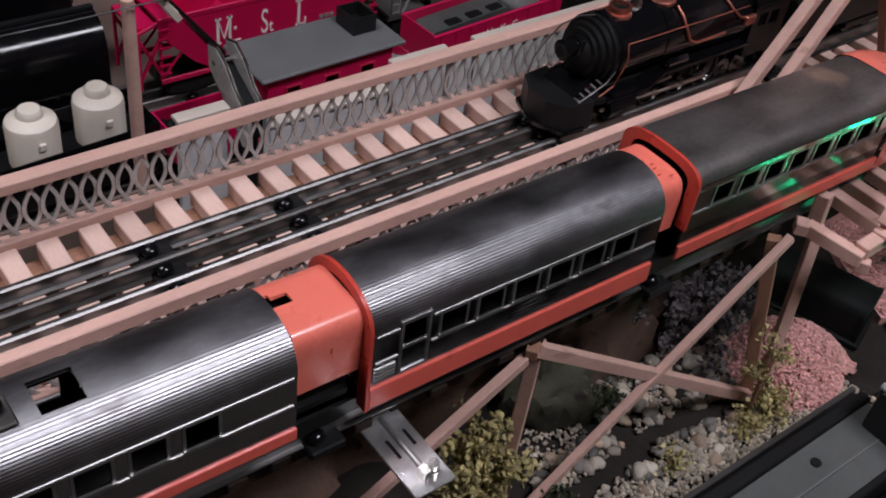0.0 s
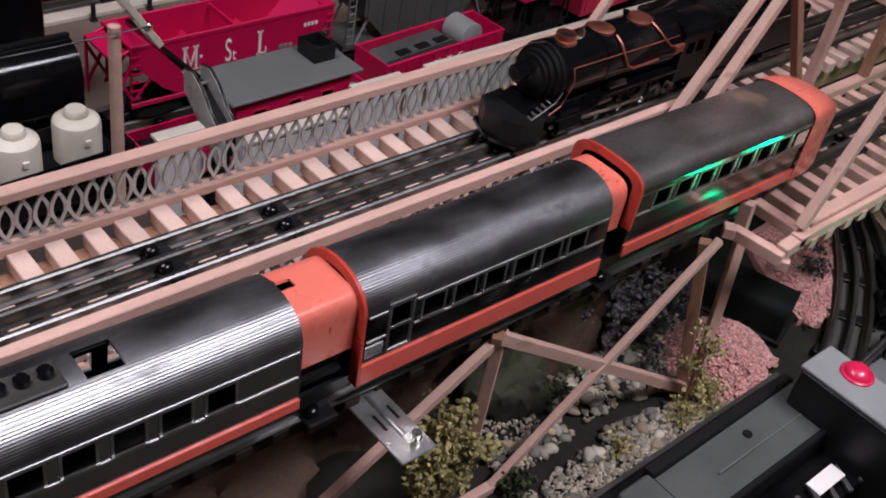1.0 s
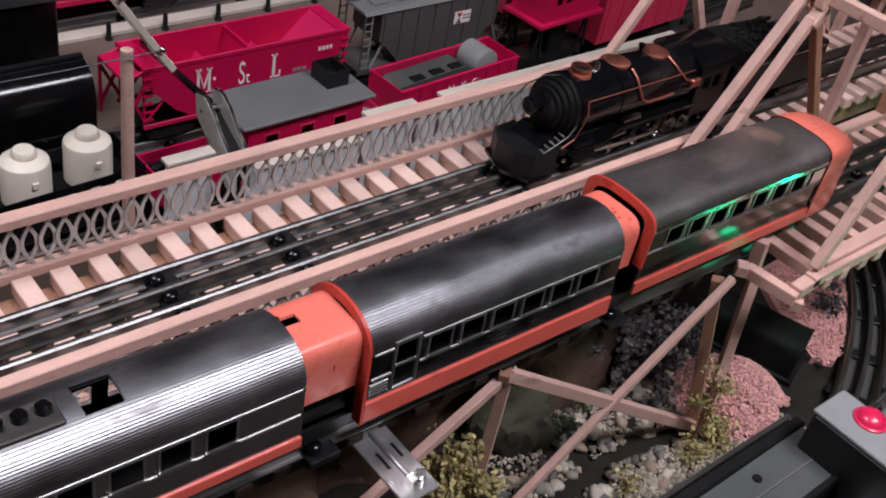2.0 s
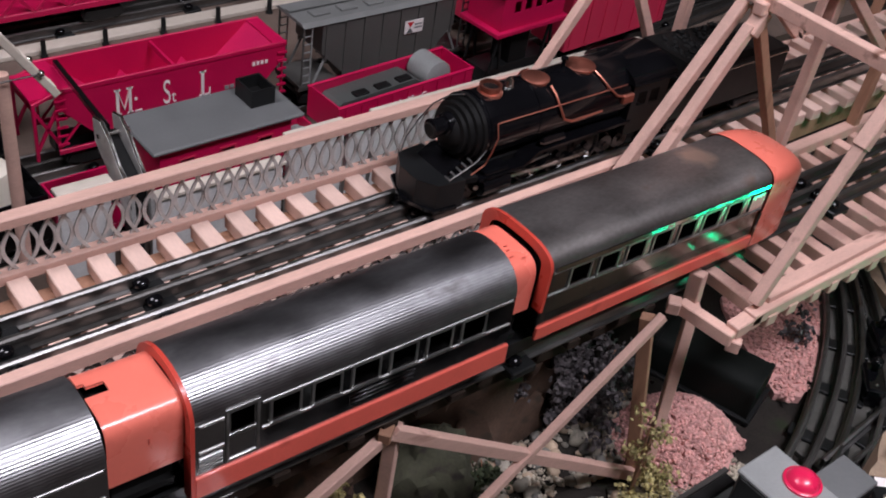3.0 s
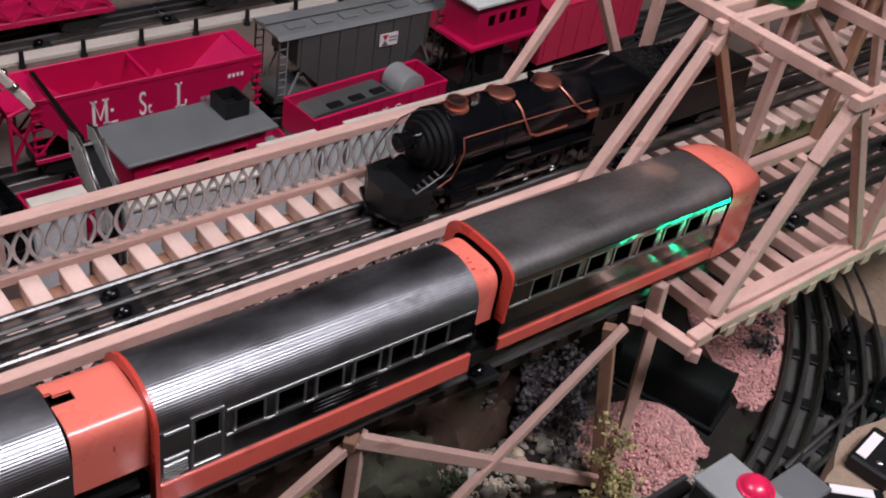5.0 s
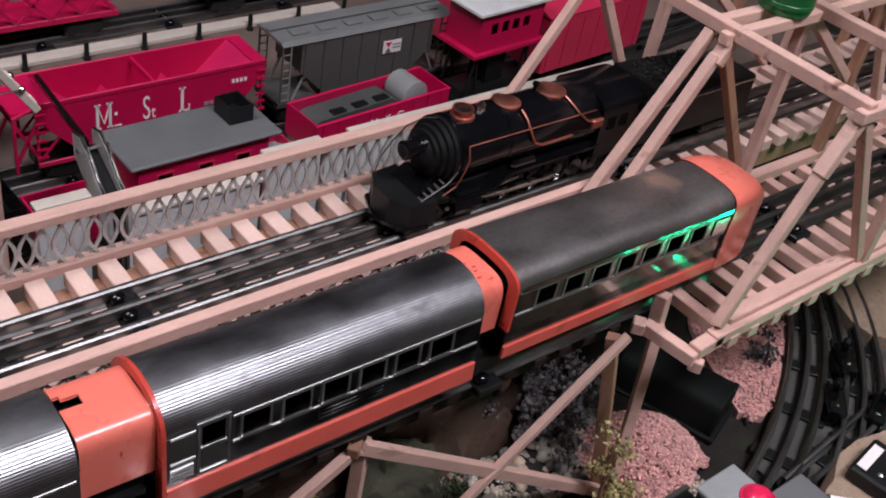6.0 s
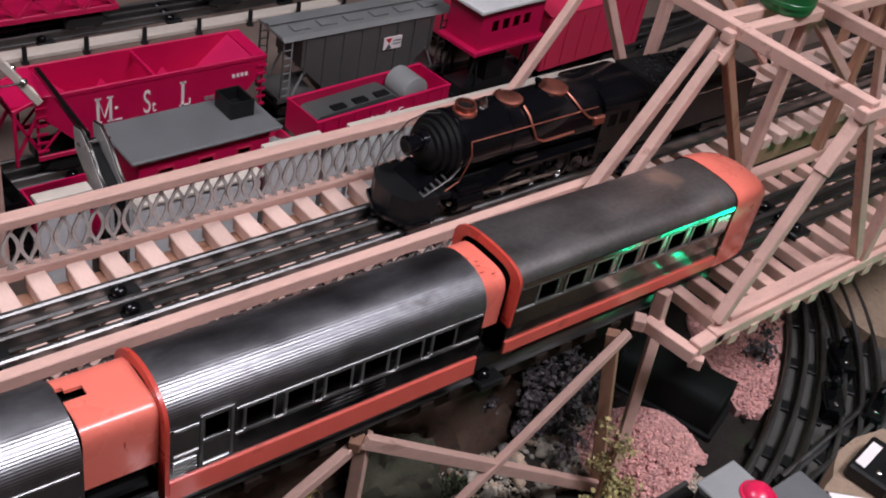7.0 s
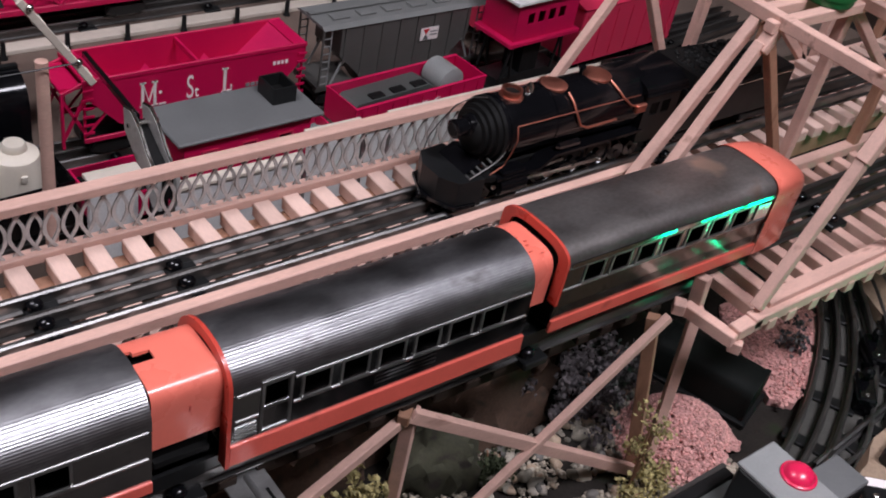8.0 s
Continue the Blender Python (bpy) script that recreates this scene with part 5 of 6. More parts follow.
def barrel(x, y):
    t = thing("cream_tank", pose(x, y, RZ + 0.0372), "cream-white round tank with a domed cap on the flat car", "tank", "cream tanks on the flat car")
    part("wall", lathe(B(), (0, 0, 0), (0, 0, 0.046), [(0, 0.0210), (0.001, 0.0220), (0.037, 0.0220), (0.041, 0.0210), (0.044, 0.017), (0.046, 0.010)], 32), WHITE, t, smooth=True)
    part("cap", lathe(B(), (0, 0, 0.0445), (0, 0, 0.054), [(0, 0.0105), (0.001, 0.011), (0.006, 0.0105), (0.008, 0.009), (0.0085, 0.003)], 24), WHITE, t, smooth=True)
    part("fitting", cube(-0.003, 0.003, -0.0245, -0.0222, 0.024, 0.031, bev=0.0008), WHITE, t)


for bx, by in ((0.049, 0.477), (-0.012, 0.470), (-0.073, 0.466)):
    barrel(bx, by)

bc = thing("black_coach", pose(-0.240, 0.535, RZ), "glossy black car with a curved roof in the yard", "train car", "goods cars in the yard")
bp = [(0.0, 0.024), (0.0, 0.082)] + [(0.029 - 0.029 * math.cos(math.pi * i / 12), 0.082 + 0.030 * math.sin(math.pi * i / 12)) for i in range(1, 12)] + [(0.058, 0.082), (0.058, 0.024)]
part("body", prism(B(), bp, "x", 0.0, 0.325), BLACK, bc, smooth=True)
part("rail_strip", cube(0.0, 0.325, -0.0014, -0.0002, 0.046, 0.049), NICKEL, bc)
part("roof_strip", cube(0.0, 0.325, 0.026, 0.032, 0.1125, 0.1150), BLACK_PLASTIC, bc)
wheels(bc, (0.05, 0.275), 0.0, 0.058)

# wooden mast with a bracket, black arm and grey steel jaw
mast = thing("wooden_mast", pose(0.051, 0.400, TABLE), "pale wooden mast carrying a black arm and steel jaw", "mast")


def ms(p):
    return (p[0] - 0.051, p[1] - 0.400, p[2] - TABLE)


part("post", cyl(B(), (0, 0, 0), (0, 0, 0.225), 0.0058, 12, 0.0052), WOOD, mast, smooth=True)
for yy in (0.391, 0.409):
    part("bracket", stick(B(), ms((0.034, yy, 0.082)), ms((0.088, yy, 0.003)), 0.0032, 0.0060, 0.0005), PALE_WOOD, mast)
for fx, fz in ((0.050, 0.0586), (0.068, 0.0323), (0.085, 0.0075)):
    part("bracket_rung", stick(B(), ms((fx, 0.3928, fz)), ms((fx, 0.4072, fz)), 0.0070, 0.0040, 0.0005), PALE_WOOD, mast)
for fx, fz in ((0.041, 0.0765), (0.076, 0.0255)):
    for yy in (0.3885, 0.4115):
        part("bolt", ball(B(), ms((fx, yy, fz)), 0.0030, 1.0, 10, 6), NICKEL, mast, smooth=True)
part("wire", tube(B(), [ms((0.076, 0.388, 0.0255)), ms((0.0, 0.395, 0.020)), ms((-0.10, 0.40, 0.018)), ms((-0.40, 0.41, 0.030))], 0.0007), BLACK_PLASTIC, mast)

boom = thing("steel_boom", pose(0.150, 0.400, TABLE), "black boom held in a grey curved steel jaw", "boom")


def bo(p):
    return (p[0] - 0.150, p[1] - 0.400, p[2] - TABLE)


part("boom_arm", stick(B(), bo((0.129, 0.400, -0.043)), bo((0.1575, 0.585, -0.0835)), 0.0050, 0.0060), BLACK, boom)
q = [(0.416, -0.041), (0.402, -0.037), (0.386, -0.046), (0.372, -0.061), (0.360, -0.069), (0.349, -0.073), (0.346, -0.104), (0.358, -0.107), (0.374, -0.092), (0.392, -0.078), (0.414, -0.062)]
for xx in (0.1235, 0.1405):
    part("jaw_plate", prism(B(), [(a - 0.400, b - TABLE) for a, b in q], "x", xx - 0.150, xx - 0.150 + 0.0035), LATTICE, boom, "grey curved steel jaw plate")
    part("jaw_rim", tube(B(), [bo((xx + 0.0017, a, b)) for a, b in q[:6]], 0.0016, 8), NICKEL, boom, smooth=True)
part("jaw_filler", prism(B(), [(0.010, -0.052 - TABLE), (-0.018, -0.066 - TABLE), (-0.046, -0.080 - TABLE), (-0.046, -0.100 - TABLE), (-0.018, -0.084 - TABLE), (0.010, -0.066 - TABLE)], "x", -0.0228, -0.0097), BLACK_MATT, boom)
tall = thing("black_shed", pose(-0.300, 0.640, TABLE), "tall black shed behind the yard track", "shed")
part("wall", cube(0, 0.395, 0, 0.110, 0, 0.150, bev=0.002), BLACK, tall)
part("roof", prism(B(), [(-0.006, 0.1505), (0.055, 0.182), (0.116, 0.1505)], "x", -0.005, 0.400), BLACK_PLASTIC, tall)
part("jaw_pin", cyl(B(), bo((0.122, 0.404, -0.052)), bo((0.150, 0.404, -0.052)), 0.0022, 10), NICKEL, boom)
part("jaw_stem", cube(-0.0225, -0.0100, -0.040, -0.026, 0, 0.105, bev=0.001), BLACK_PLASTIC, boom)

# boards between the bridge and the yard
for k, (xa, xb, zt) in enumerate(((0.072, 0.119, -0.0735), (0.150, 0.284, -0.1040), (0.286, 0.350, -0.0800), (0.352, 0.381, -0.0880), (0.382, 0.760, -0.0800))):
    t = thing("board_fence", pose(xa, 0.370, TABLE), "grey-white painted board standing behind the bridge", "board", "boards behind the bridge")
    part("panel", cube(0.002, xb - xa - 0.002, 0.002, 0.008, 0, zt - TABLE - 0.004), GREY_BOARD, t)
    part("cap", cube(0, xb - xa, -0.001, 0.012, zt - TABLE - 0.0038, zt - TABLE, bev=0.0006), PALE_WOOD, t)
tagged(link("retaining_wall", cube(-0.45, 1.3, 0.3805, 0.3845, TABLE, TABLE + 0.060), TAN), "low brown retaining board along the yard", "wall", kind="structure")

# back of the layout
bf = thing("low_fence", pose(0.05, 0.800, TABLE + 0.003), "cream board fence with small black posts", "fence")
part("board", cube(0, 0.62, 0, 0.020, 0, 0.006, bev=0.0008), PALE_WOOD, bf)
for k in range(9):
    part("post", lathe(B(), (0.075 * k + 0.02, -0.006, 0), (0.075 * k + 0.02, -0.006, 0.022), [(0, 0.005), (0.002, 0.0045), (0.004, 0.0032), (0.019, 0.003), (0.022, 0.0025)], 10), BLACK_PLASTIC, bf, smooth=True)
mb = thing("maroon_box_car", pose(0.470, 0.822, RZ), "dark maroon box car on the back track", "train car", "cars on the back track")
MAROON = mat("maroon_plastic", (0.075, 0.010, 0.014), 0.5, var=0.2, scale=30, bump=0.05)
part("body", cube(0, 0.240, 0, 0.058, 0.026, 0.100, bev=0.0015), MAROON, mb)
part("roof", prism(B(), [(-0.002, 0.1005), (0.029, 0.108), (0.060, 0.1005)], "x", -0.002, 0.242), MAROON, mb)
part("door", cube(0.090, 0.150, -0.0020, -0.0002, 0.030, 0.096), MAROON, mb)
wheels(mb, (0.036, 0.204), 0.0, 0.058)
rc = thing("red_flat_car", pose(0.020, 0.822, RZ), "crimson flat car with braced side frames", "train car", "cars on the back track")
part("deck", cube(0, 0.330, 0, 0.060, 0.024, 0.032, bev=0.001), CRIMSON, rc)
for ya in (0.0, 0.057):
    part("rail", cube(0, 0.330, ya, ya + 0.003, 0.072, 0.077), CRIMSON, rc)
    for k in range(8):
        part("brace", stick(B(), (0.006 + k * 0.040, ya + 0.0015, 0.032), (0.044 + k * 0.040, ya + 0.0015, 0.073), 0.003, 0.004, 0.0003), CRIMSON, rc)
        part("brace", stick(B(), (0.044 + k * 0.040, ya + 0.0015, 0.032), (0.006 + k * 0.040, ya + 0.0015, 0.073), 0.003, 0.004, 0.0003), CRIMSON, rc)
wheels(rc, (0.040, 0.290), 0.0, 0.060)

# ---- stream bed and scenery in front ----


def pebble_mesh(seed, flat=0.65):
    bm = B()
    bmesh.ops.create_icosphere(bm, subdivisions=2, radius=1.0)
    for v in bm.verts:
        k = 1 + 0.42 * noise.noise(v.co * 1.1 + Vector((seed * 7.1, 0, 0)))
        v.co = Vector((v.co.x * k, v.co.y * k * 0.8, v.co.z * k * flat))
    me = bpy.data.meshes.new("stone")
    bm.to_mesh(me)
    bm.free()
    me.shade_smooth()
    return me


rs = random.Random(11)
bed = thing("stone_bed", pose(0.26, -0.02, TABLE), "bed of grey and tan river stones under the trestle", "stones")
STONES = [mat("river_stone", c, 0.6, var=0.22, scale=120, bump=0.3, island=-0.4) for c in ((0.27, 0.245, 0.20), (0.40, 0.30, 0.215), (0.46, 0.41, 0.34), (0.15, 0.14, 0.125))]
pebbles = []
for k in range(8):
    me = pebble_mesh(k)
    me.materials.append(STONES[k % 4])
    pebbles.append(me)
made = 0
while made < 295:
    x, y = rs.uniform(0.165, 0.445), rs.uniform(-0.055, 0.050)
    stream = -0.012 - 0.02 * noise.noise((x * 9, 1, 1))
    if (x > 0.40 and y < 0.0) or abs(y - stream + 0.004) < 0.009 or (y < -0.036 and rs.random() < 0.6) or (x < 0.25 and y > 0.018):
        continue
    o = new("stone", rs.choice(pebbles))
    o.parent = bed
    r = rs.choice((0.0034, 0.0044, 0.0054, 0.0066)) * rs.uniform(0.85, 1.2)
    o.location = (x - 0.26, y + 0.02, r * 0.35 + rs.uniform(0, 0.003))
    o.rotation_euler = (rs.uniform(-0.4, 0.4), rs.uniform(-0.4, 0.4), rs.uniform(0, 6.28))
    o.scale = (r, r, r)
    made += 1


def chips(name, m, label, n, where, size, seed, lift=0.0):
    bm = B()
    q = random.Random(seed)
    k = 0
    while k < n:
        p = where(q)
        if p is None:
            continue
        x, y, z = p
        s = q.uniform(*size)
        a = q.uniform(0, 6.28)
        vs = []
        for dx, dy, dz in ((1, 0.2, -0.4), (-0.5, 0.9, -0.4), (-0.6, -0.8, -0.4), (0.7, -0.5, 0.3), (0.3, 0.7, 0.5), (-0.6, 0.0, 0.6)):
            dx, dy = dx * math.cos(a) - dy * math.sin(a), dx * math.sin(a) + dy * math.cos(a)
            vs.append(bm.verts.new((x + s * dx * q.uniform(0.7, 1.2), y + s * dy * q.uniform(0.7, 1.2), z + s * dz * q.uniform(0.6, 1.2))))
        for f in ((0, 1, 2), (3, 5, 4), (0, 2, 3), (2, 5, 3), (2, 1, 5), (1, 4, 5), (1, 0, 4), (0, 3, 4)):
            bm.faces.new([vs[i] for i in f])
        k += 1
    return tagged(link(name, bm, m), label, "gravel", kind="stuff")


def slope_front(q):
    x, y = q.uniform(0.10, 0.46), -0.097 + 0.066 * q.random() ** 1.3
    return (x, y, TABLE + 0.004 + 0.010 * max(0, (-0.05 - y) / 0.05))


def bed_spot(q):
    x, y = q.uniform(0.16, 0.45), q.uniform(-0.060, 0.055)
    if abs(y + 0.016 + 0.02 * noise.noise((x * 9, 1, 1))) < 0.008:
        return None
    return (x, y, TABLE + 0.003 + q.uniform(0, 0.002)) if noise.noise((x * 22, y * 22, 4)) > -0.15 else None


chips("small_stones", GRAVEL, "small grey and tan stones between the pebbles", 1500, bed_spot, (0.0012, 0.0030), 23)
chips("grey_gravel", GRAVEL, "fine pale grey gravel along the black board", 3800, slope_front, (0.0012, 0.0030), 21)


def pink_mound(q):
    u, v = q.uniform(-1.1, 1.1), q.uniform(-1.1, 1.1)
    if u * u + v * v > 1 + 0.45 * noise.noise((u * 1.8, v * 1.8, 9)):
        return None
    return (0.434 + u * 0.056, -0.018 + v * 0.052, TABLE + 0.003 + 0.034 * max(0.0, 1 - u * u - v * v) + q.uniform(0, 0.003))


def pink_flat(q):
    x, y = q.uniform(0.556, 0.750), q.uniform(-0.040, 0.085)
    edge = 0.006 * noise.noise((x * 60, y * 60, 5))
    if y < (x - 0.606) * 0.62 - 0.030 + edge or x < 0.560 + (y + 0.024) * 0.47 + edge:
        return None
    return (x, y, TABLE + 0.003 + q.uniform(0, 0.004))


def mound(name, cx, cy, rx, ry, h, m, label):
    bm = B()
    n, k = 20, 7
    rings = []
    for j in range(k + 1):
        a = j / k
        rings.append([bm.verts.new((cx + rx * (1 - a) * math.cos(t_) * (1 + 0.1 * math.sin(3 * t_)), cy + ry * (1 - a) * math.sin(t_), TABLE + h * (1 - (1 - a) ** 2) + 0.002 * noise.noise((cx + a * 9, t_, 2)))) for t_ in (2 * math.pi * i / n for i in range(n))])
    for p, q in zip(rings, rings[1:]):
        for i in range(n):
            bm.faces.new((p[i], p[(i + 1) % n], q[(i + 1) % n], q[i]))
    return tagged(link(name, bm, m, smooth=True), label, "mound", kind="structure")


mound("pink_mound", 0.432, -0.018, 0.054, 0.051, 0.033, PINK, "mound of pink crushed stone beside the trestle")
tagged(link("pink_bed", prism(B(), [(0.556, -0.026), (0.574, -0.042), (0.606, -0.032), (0.644, -0.010), (0.700, 0.024), (0.752, 0.070), (0.740, 0.095), (0.618, 0.090), (0.586, 0.040)], "z", TABLE - 0.004, TABLE + 0.0045), PINK), "sheet of pink stone inside the curve", "ground", kind="structure")
chips("pink_gravel", PINK, "loose pink crushed stone beside the trestle", 4200, pink_mound, (0.0010, 0.0027), 31)
chips("pink_gravel", PINK, "flat bed of pink crushed stone inside the curve", 3200, pink_flat, (0.0010, 0.0025), 33)


def tuft(name, at, spread, height, n, m, label, seed, leaf=(0.0018, 0.0036), stems=True):
    """A sprig of lichen: wiry stems and a ragged crown of many small leaves."""
    t = thing(name, pose(*at), label, "bush", "lichen bushes")
    q = random.Random(seed)
    bm, st = B(), B()
    for s in range(7):
        a, r = q.uniform(0, 6.28), q.uniform(0.2, 1)
        tip = (spread[0] * r * math.cos(a) * 0.8, spread[1] * r * math.sin(a) * 0.8, height * q.uniform(0.5, 0.95))
        tube(st, [(0, 0, 0), (tip[0] * 0.4, tip[1] * 0.4, tip[2] * 0.5), tip], 0.0007, 5)
    clumps = [(q.gauss(0, 0.5) * spread[0], q.gauss(0, 0.5) * spread[1], height * q.uniform(0.15, 0.95)) for _ in range(max(6, n // 40))]
    for _ in range(n):
        c = q.choice(clumps)
        p = Vector((c[0] + q.gauss(0, 0.0045), c[1] + q.gauss(0, 0.0045), max(0.001, c[2] + q.gauss(0, 0.004))))
        s = q.uniform(*leaf)
        e = Euler((q.uniform(0, 6.28), q.uniform(0, 6.28), q.uniform(0, 6.28))).to_matrix()
        vs = [bm.verts.new(p + e @ Vector(w) * s) for w in ((1, 0, 0), (0.2, 0.7, 0.15), (-0.8, 0.3, 0), (-0.5, -0.6, 0.2), (0.4, -0.6, 0), (0, 0, 0.6))]
        for f in ((0, 1, 5), (1, 2, 5), (2, 3, 5), (3, 4, 5), (4, 0, 5), (4, 3, 2, 1, 0)):
            bm.faces.new([vs[i] for i in f])
    part("stem", st, WOOD_DARK, t)
    tagged(part("foliage", bm, m, t), kind="stuff")


tuft("lichen_bush", (0.110, 0.012, TABLE), (0.026, 0.020), 0.088, 2300, MOSS, "olive yellow lichen bush below the steel plate", 1, (0.0020, 0.0040))
tuft("lichen_bush", (0.353, -0.037, TABLE), (0.008, 0.007), 0.104, 330, MOSS, "thin olive sprig climbing the trestle post", 2, (0.0014, 0.0030))
tuft("lichen_bush", (0.372, -0.046, TABLE + 0.004), (0.016, 0.010), 0.026, 320, MOSS, "low olive lichen at the foot of the trestle", 3, (0.0014, 0.0030))
tuft("lichen_bush", (0.345, -0.044, TABLE + 0.004), (0.020, 0.010), 0.010, 200, MOSS, "low olive lichen among the gravel", 4, (0.0014, 0.0028))
tuft("lichen_bush", (0.268, -0.038, TABLE + 0.004), (0.016, 0.008), 0.010, 130, MOSS, "low olive lichen among the gravel", 14, (0.0014, 0.0028))
tuft("lichen_bush", (0.384, 0.046, TABLE), (0.042, 0.024), 0.075, 2400, LICHEN, "dusky grey lichen bush under the bridge", 5, (0.0020, 0.0040))
DARK_MOSS = mat("dark_moss", (0.05, 0.062, 0.030), 0.9, var=0.3, scale=80, bump=0.2, island=0.4)
tuft("lichen_bush", (0.268, 0.040, TABLE), (0.030, 0.016), 0.014, 420, DARK_MOSS, "dark green moss on the stream bank", 7)
tuft("lichen_bush", (0.166, -0.018, TABLE), (0.012, 0.010), 0.016, 260, DARK_MOSS, "dark green moss at the foot of the brace", 8)


def rock(x, y, z, r, h, label, seed, m):
    bm = B()
    bmesh.ops.create_icosphere(bm, subdivisions=4, radius=1)
    for v in bm.verts:
        k = 1 + 0.35 * noise.noise(v.co * 1.5 + Vector((seed, 0, 0))) + 0.16 * noise.noise(v.co * 4 + Vector((0, seed, 0))) + 0.10 * noise.noise(v.co * 10 + Vector((seed, seed, 0)))
        v.co = Vector((v.co.x * k * r[0], v.co.y * k * r[1], max(v.co.z * k * h, -0.3 * h)))
    o = link("rock", bm, m, smooth=True)
    o.location = (x, y, z)
    tagged(o, label, "rock", "rocks under the bridge")


ROCK_DARK = mat("mossy_rock", (0.045, 0.045, 0.026), 0.9, var=0.5, scale=60, bump=0.9, stain=(0.03, 0.025, 0.02), stain_at=0.55)
ROCK = mat("brown_rock", (0.105, 0.062, 0.042), 0.85, var=0.45, scale=50, bump=0.9, stain=(0.05, 0.04, 0.03), stain_at=0.58)
rock(0.300, 0.085, TABLE + 0.01, (0.070, 0.034), 0.095, "large brown rock under the bridge", 3, ROCK)
rock(0.228, 0.062, TABLE + 0.005, (0.040, 0.030), 0.050, "mossy dark rock under the bridge", 27, ROCK_DARK)
rock(0.120, 0.120, TABLE + 0.01, (0.090, 0.045), 0.060, "dark brown rock under the bridge", 8, ROCK)
rock(0.420, 0.160, TABLE + 0.02, (0.070, 0.050), 0.080, "dark brown rock under the bridge", 13, ROCK)
rock(-0.060, 0.090, TABLE + 0.01, (0.100, 0.050), 0.050, "dark brown rock under the bridge", 19, ROCK)

tuft("grey_bush", (0.632, 0.014, TABLE + 0.004), (0.018, 0.014), 0.022, 220, LICHEN, "small dark grey lichen bush on the pink stone", 77)

# dark green tinplate box at the foot of the truss bridge
DKGREEN = mat("dark_green_enamel", (0.005, 0.007, 0.006), 0.7, var=0.4, scale=40, bump=0.2, spec=0.2)
gb = thing("dark_green_shed", pose(0.514, 0.018, TABLE, 0, 0, -72), "dark green tinplate shed beneath the truss bridge", "shed")
gp = [(-0.024, 0), (-0.024, 0.030), (-0.0225, 0.036), (-0.018, 0.040), (-0.009, 0.042), (0.009, 0.042), (0.018, 0.040), (0.0225, 0.036), (0.024, 0.030), (0.024, 0)]
part("body", prism(B(), gp, "x", -0.052, 0.046), DKGREEN, gb, smooth=True)
part("base", cube(-0.056, 0.050, -0.028, 0.028, 0, 0.006, bev=0.001), BLACK_PLASTIC, gb)
for k in (-0.050, 0.044):
    part("end_band", prism(B(), [(a * 1.03, b * 1.02) for a, b in gp], "x", k - 0.002, k + 0.002), DKGREEN, gb, smooth=True)

# black front board, operating accessory and controls
fb = thing("front_board", pose(0.06, -0.097, TABLE), "black painted board along the front of the scenery", "board")
part("plank", cube(0, 0.300, -0.0160, 0, 0, 0.094, bev=0.001), BLACK_MATT, fb)
part("edge_strip", cube(0, 0.300, -0.0030, 0.0010, 0.0942, 0.0975, bev=0.0005), RAIL_SIDE, fb)


def dump_station():
    t = thing("dump_station", pose(0.150, -0.200, TABLE), "grey plastic track-side unloading station with black frame", "model accessory")
    part("base", cube(0.0, 0.172, 0.0, 0.086, 0.0, 0.105, bev=0.002), BLACK_PLASTIC, t)
    tray = part("tray", prism(B(), [(0.010, 0.126), (0.168, 0.129), (0.168, 0.132), (0.010, 0.129)], "y", 0.036, 0.0760), GREY_BOX, t, "grey sloping tray")
    part("tray_lip", cube(0.008, 0.172, 0.0765, 0.0850, 0.1060, 0.1340, bev=0.0008), BLACK_MATT, t)
    part("tray_lip", cube(0.008, 0.172, 0.0310, 0.0355, 0.1060, 0.1340, bev=0.0008), BLACK_MATT, t)
    part("hole", cyl(B(), (0.097, 0.064, 0.1290), (0.097, 0.064, 0.1318), 0.0035, 14), BLACK_MATT, tray)
    part("seam", cube(0.050, 0.160, 0.0525, 0.0535, 0.1290, 0.1322), GREY_ROOF, tray)
    part("end_block", cube(-0.020, 0.010, 0.030, 0.082, 0.1060, 0.1300, bev=0.002), GREY_BOX, t)
    part("gear_rack", cube(0.030, 0.170, -0.0050, 0.0300, 0.1060, 0.1150, bev=0.001), BLACK, t)
    for k in range(8):
        part("rack_bar", stick(B(), (0.036 + k * 0.016, -0.006, 0.117), (0.044 + k * 0.016, 0.014, 0.119), 0.004, 0.004, 0.0006), RAIL_SIDE, t)
    part("label", cube(0.106, 0.138, 0.0040, 0.0160, 0.1200, 0.1210), WHITE_INK, t, "blank white label")


dump_station()


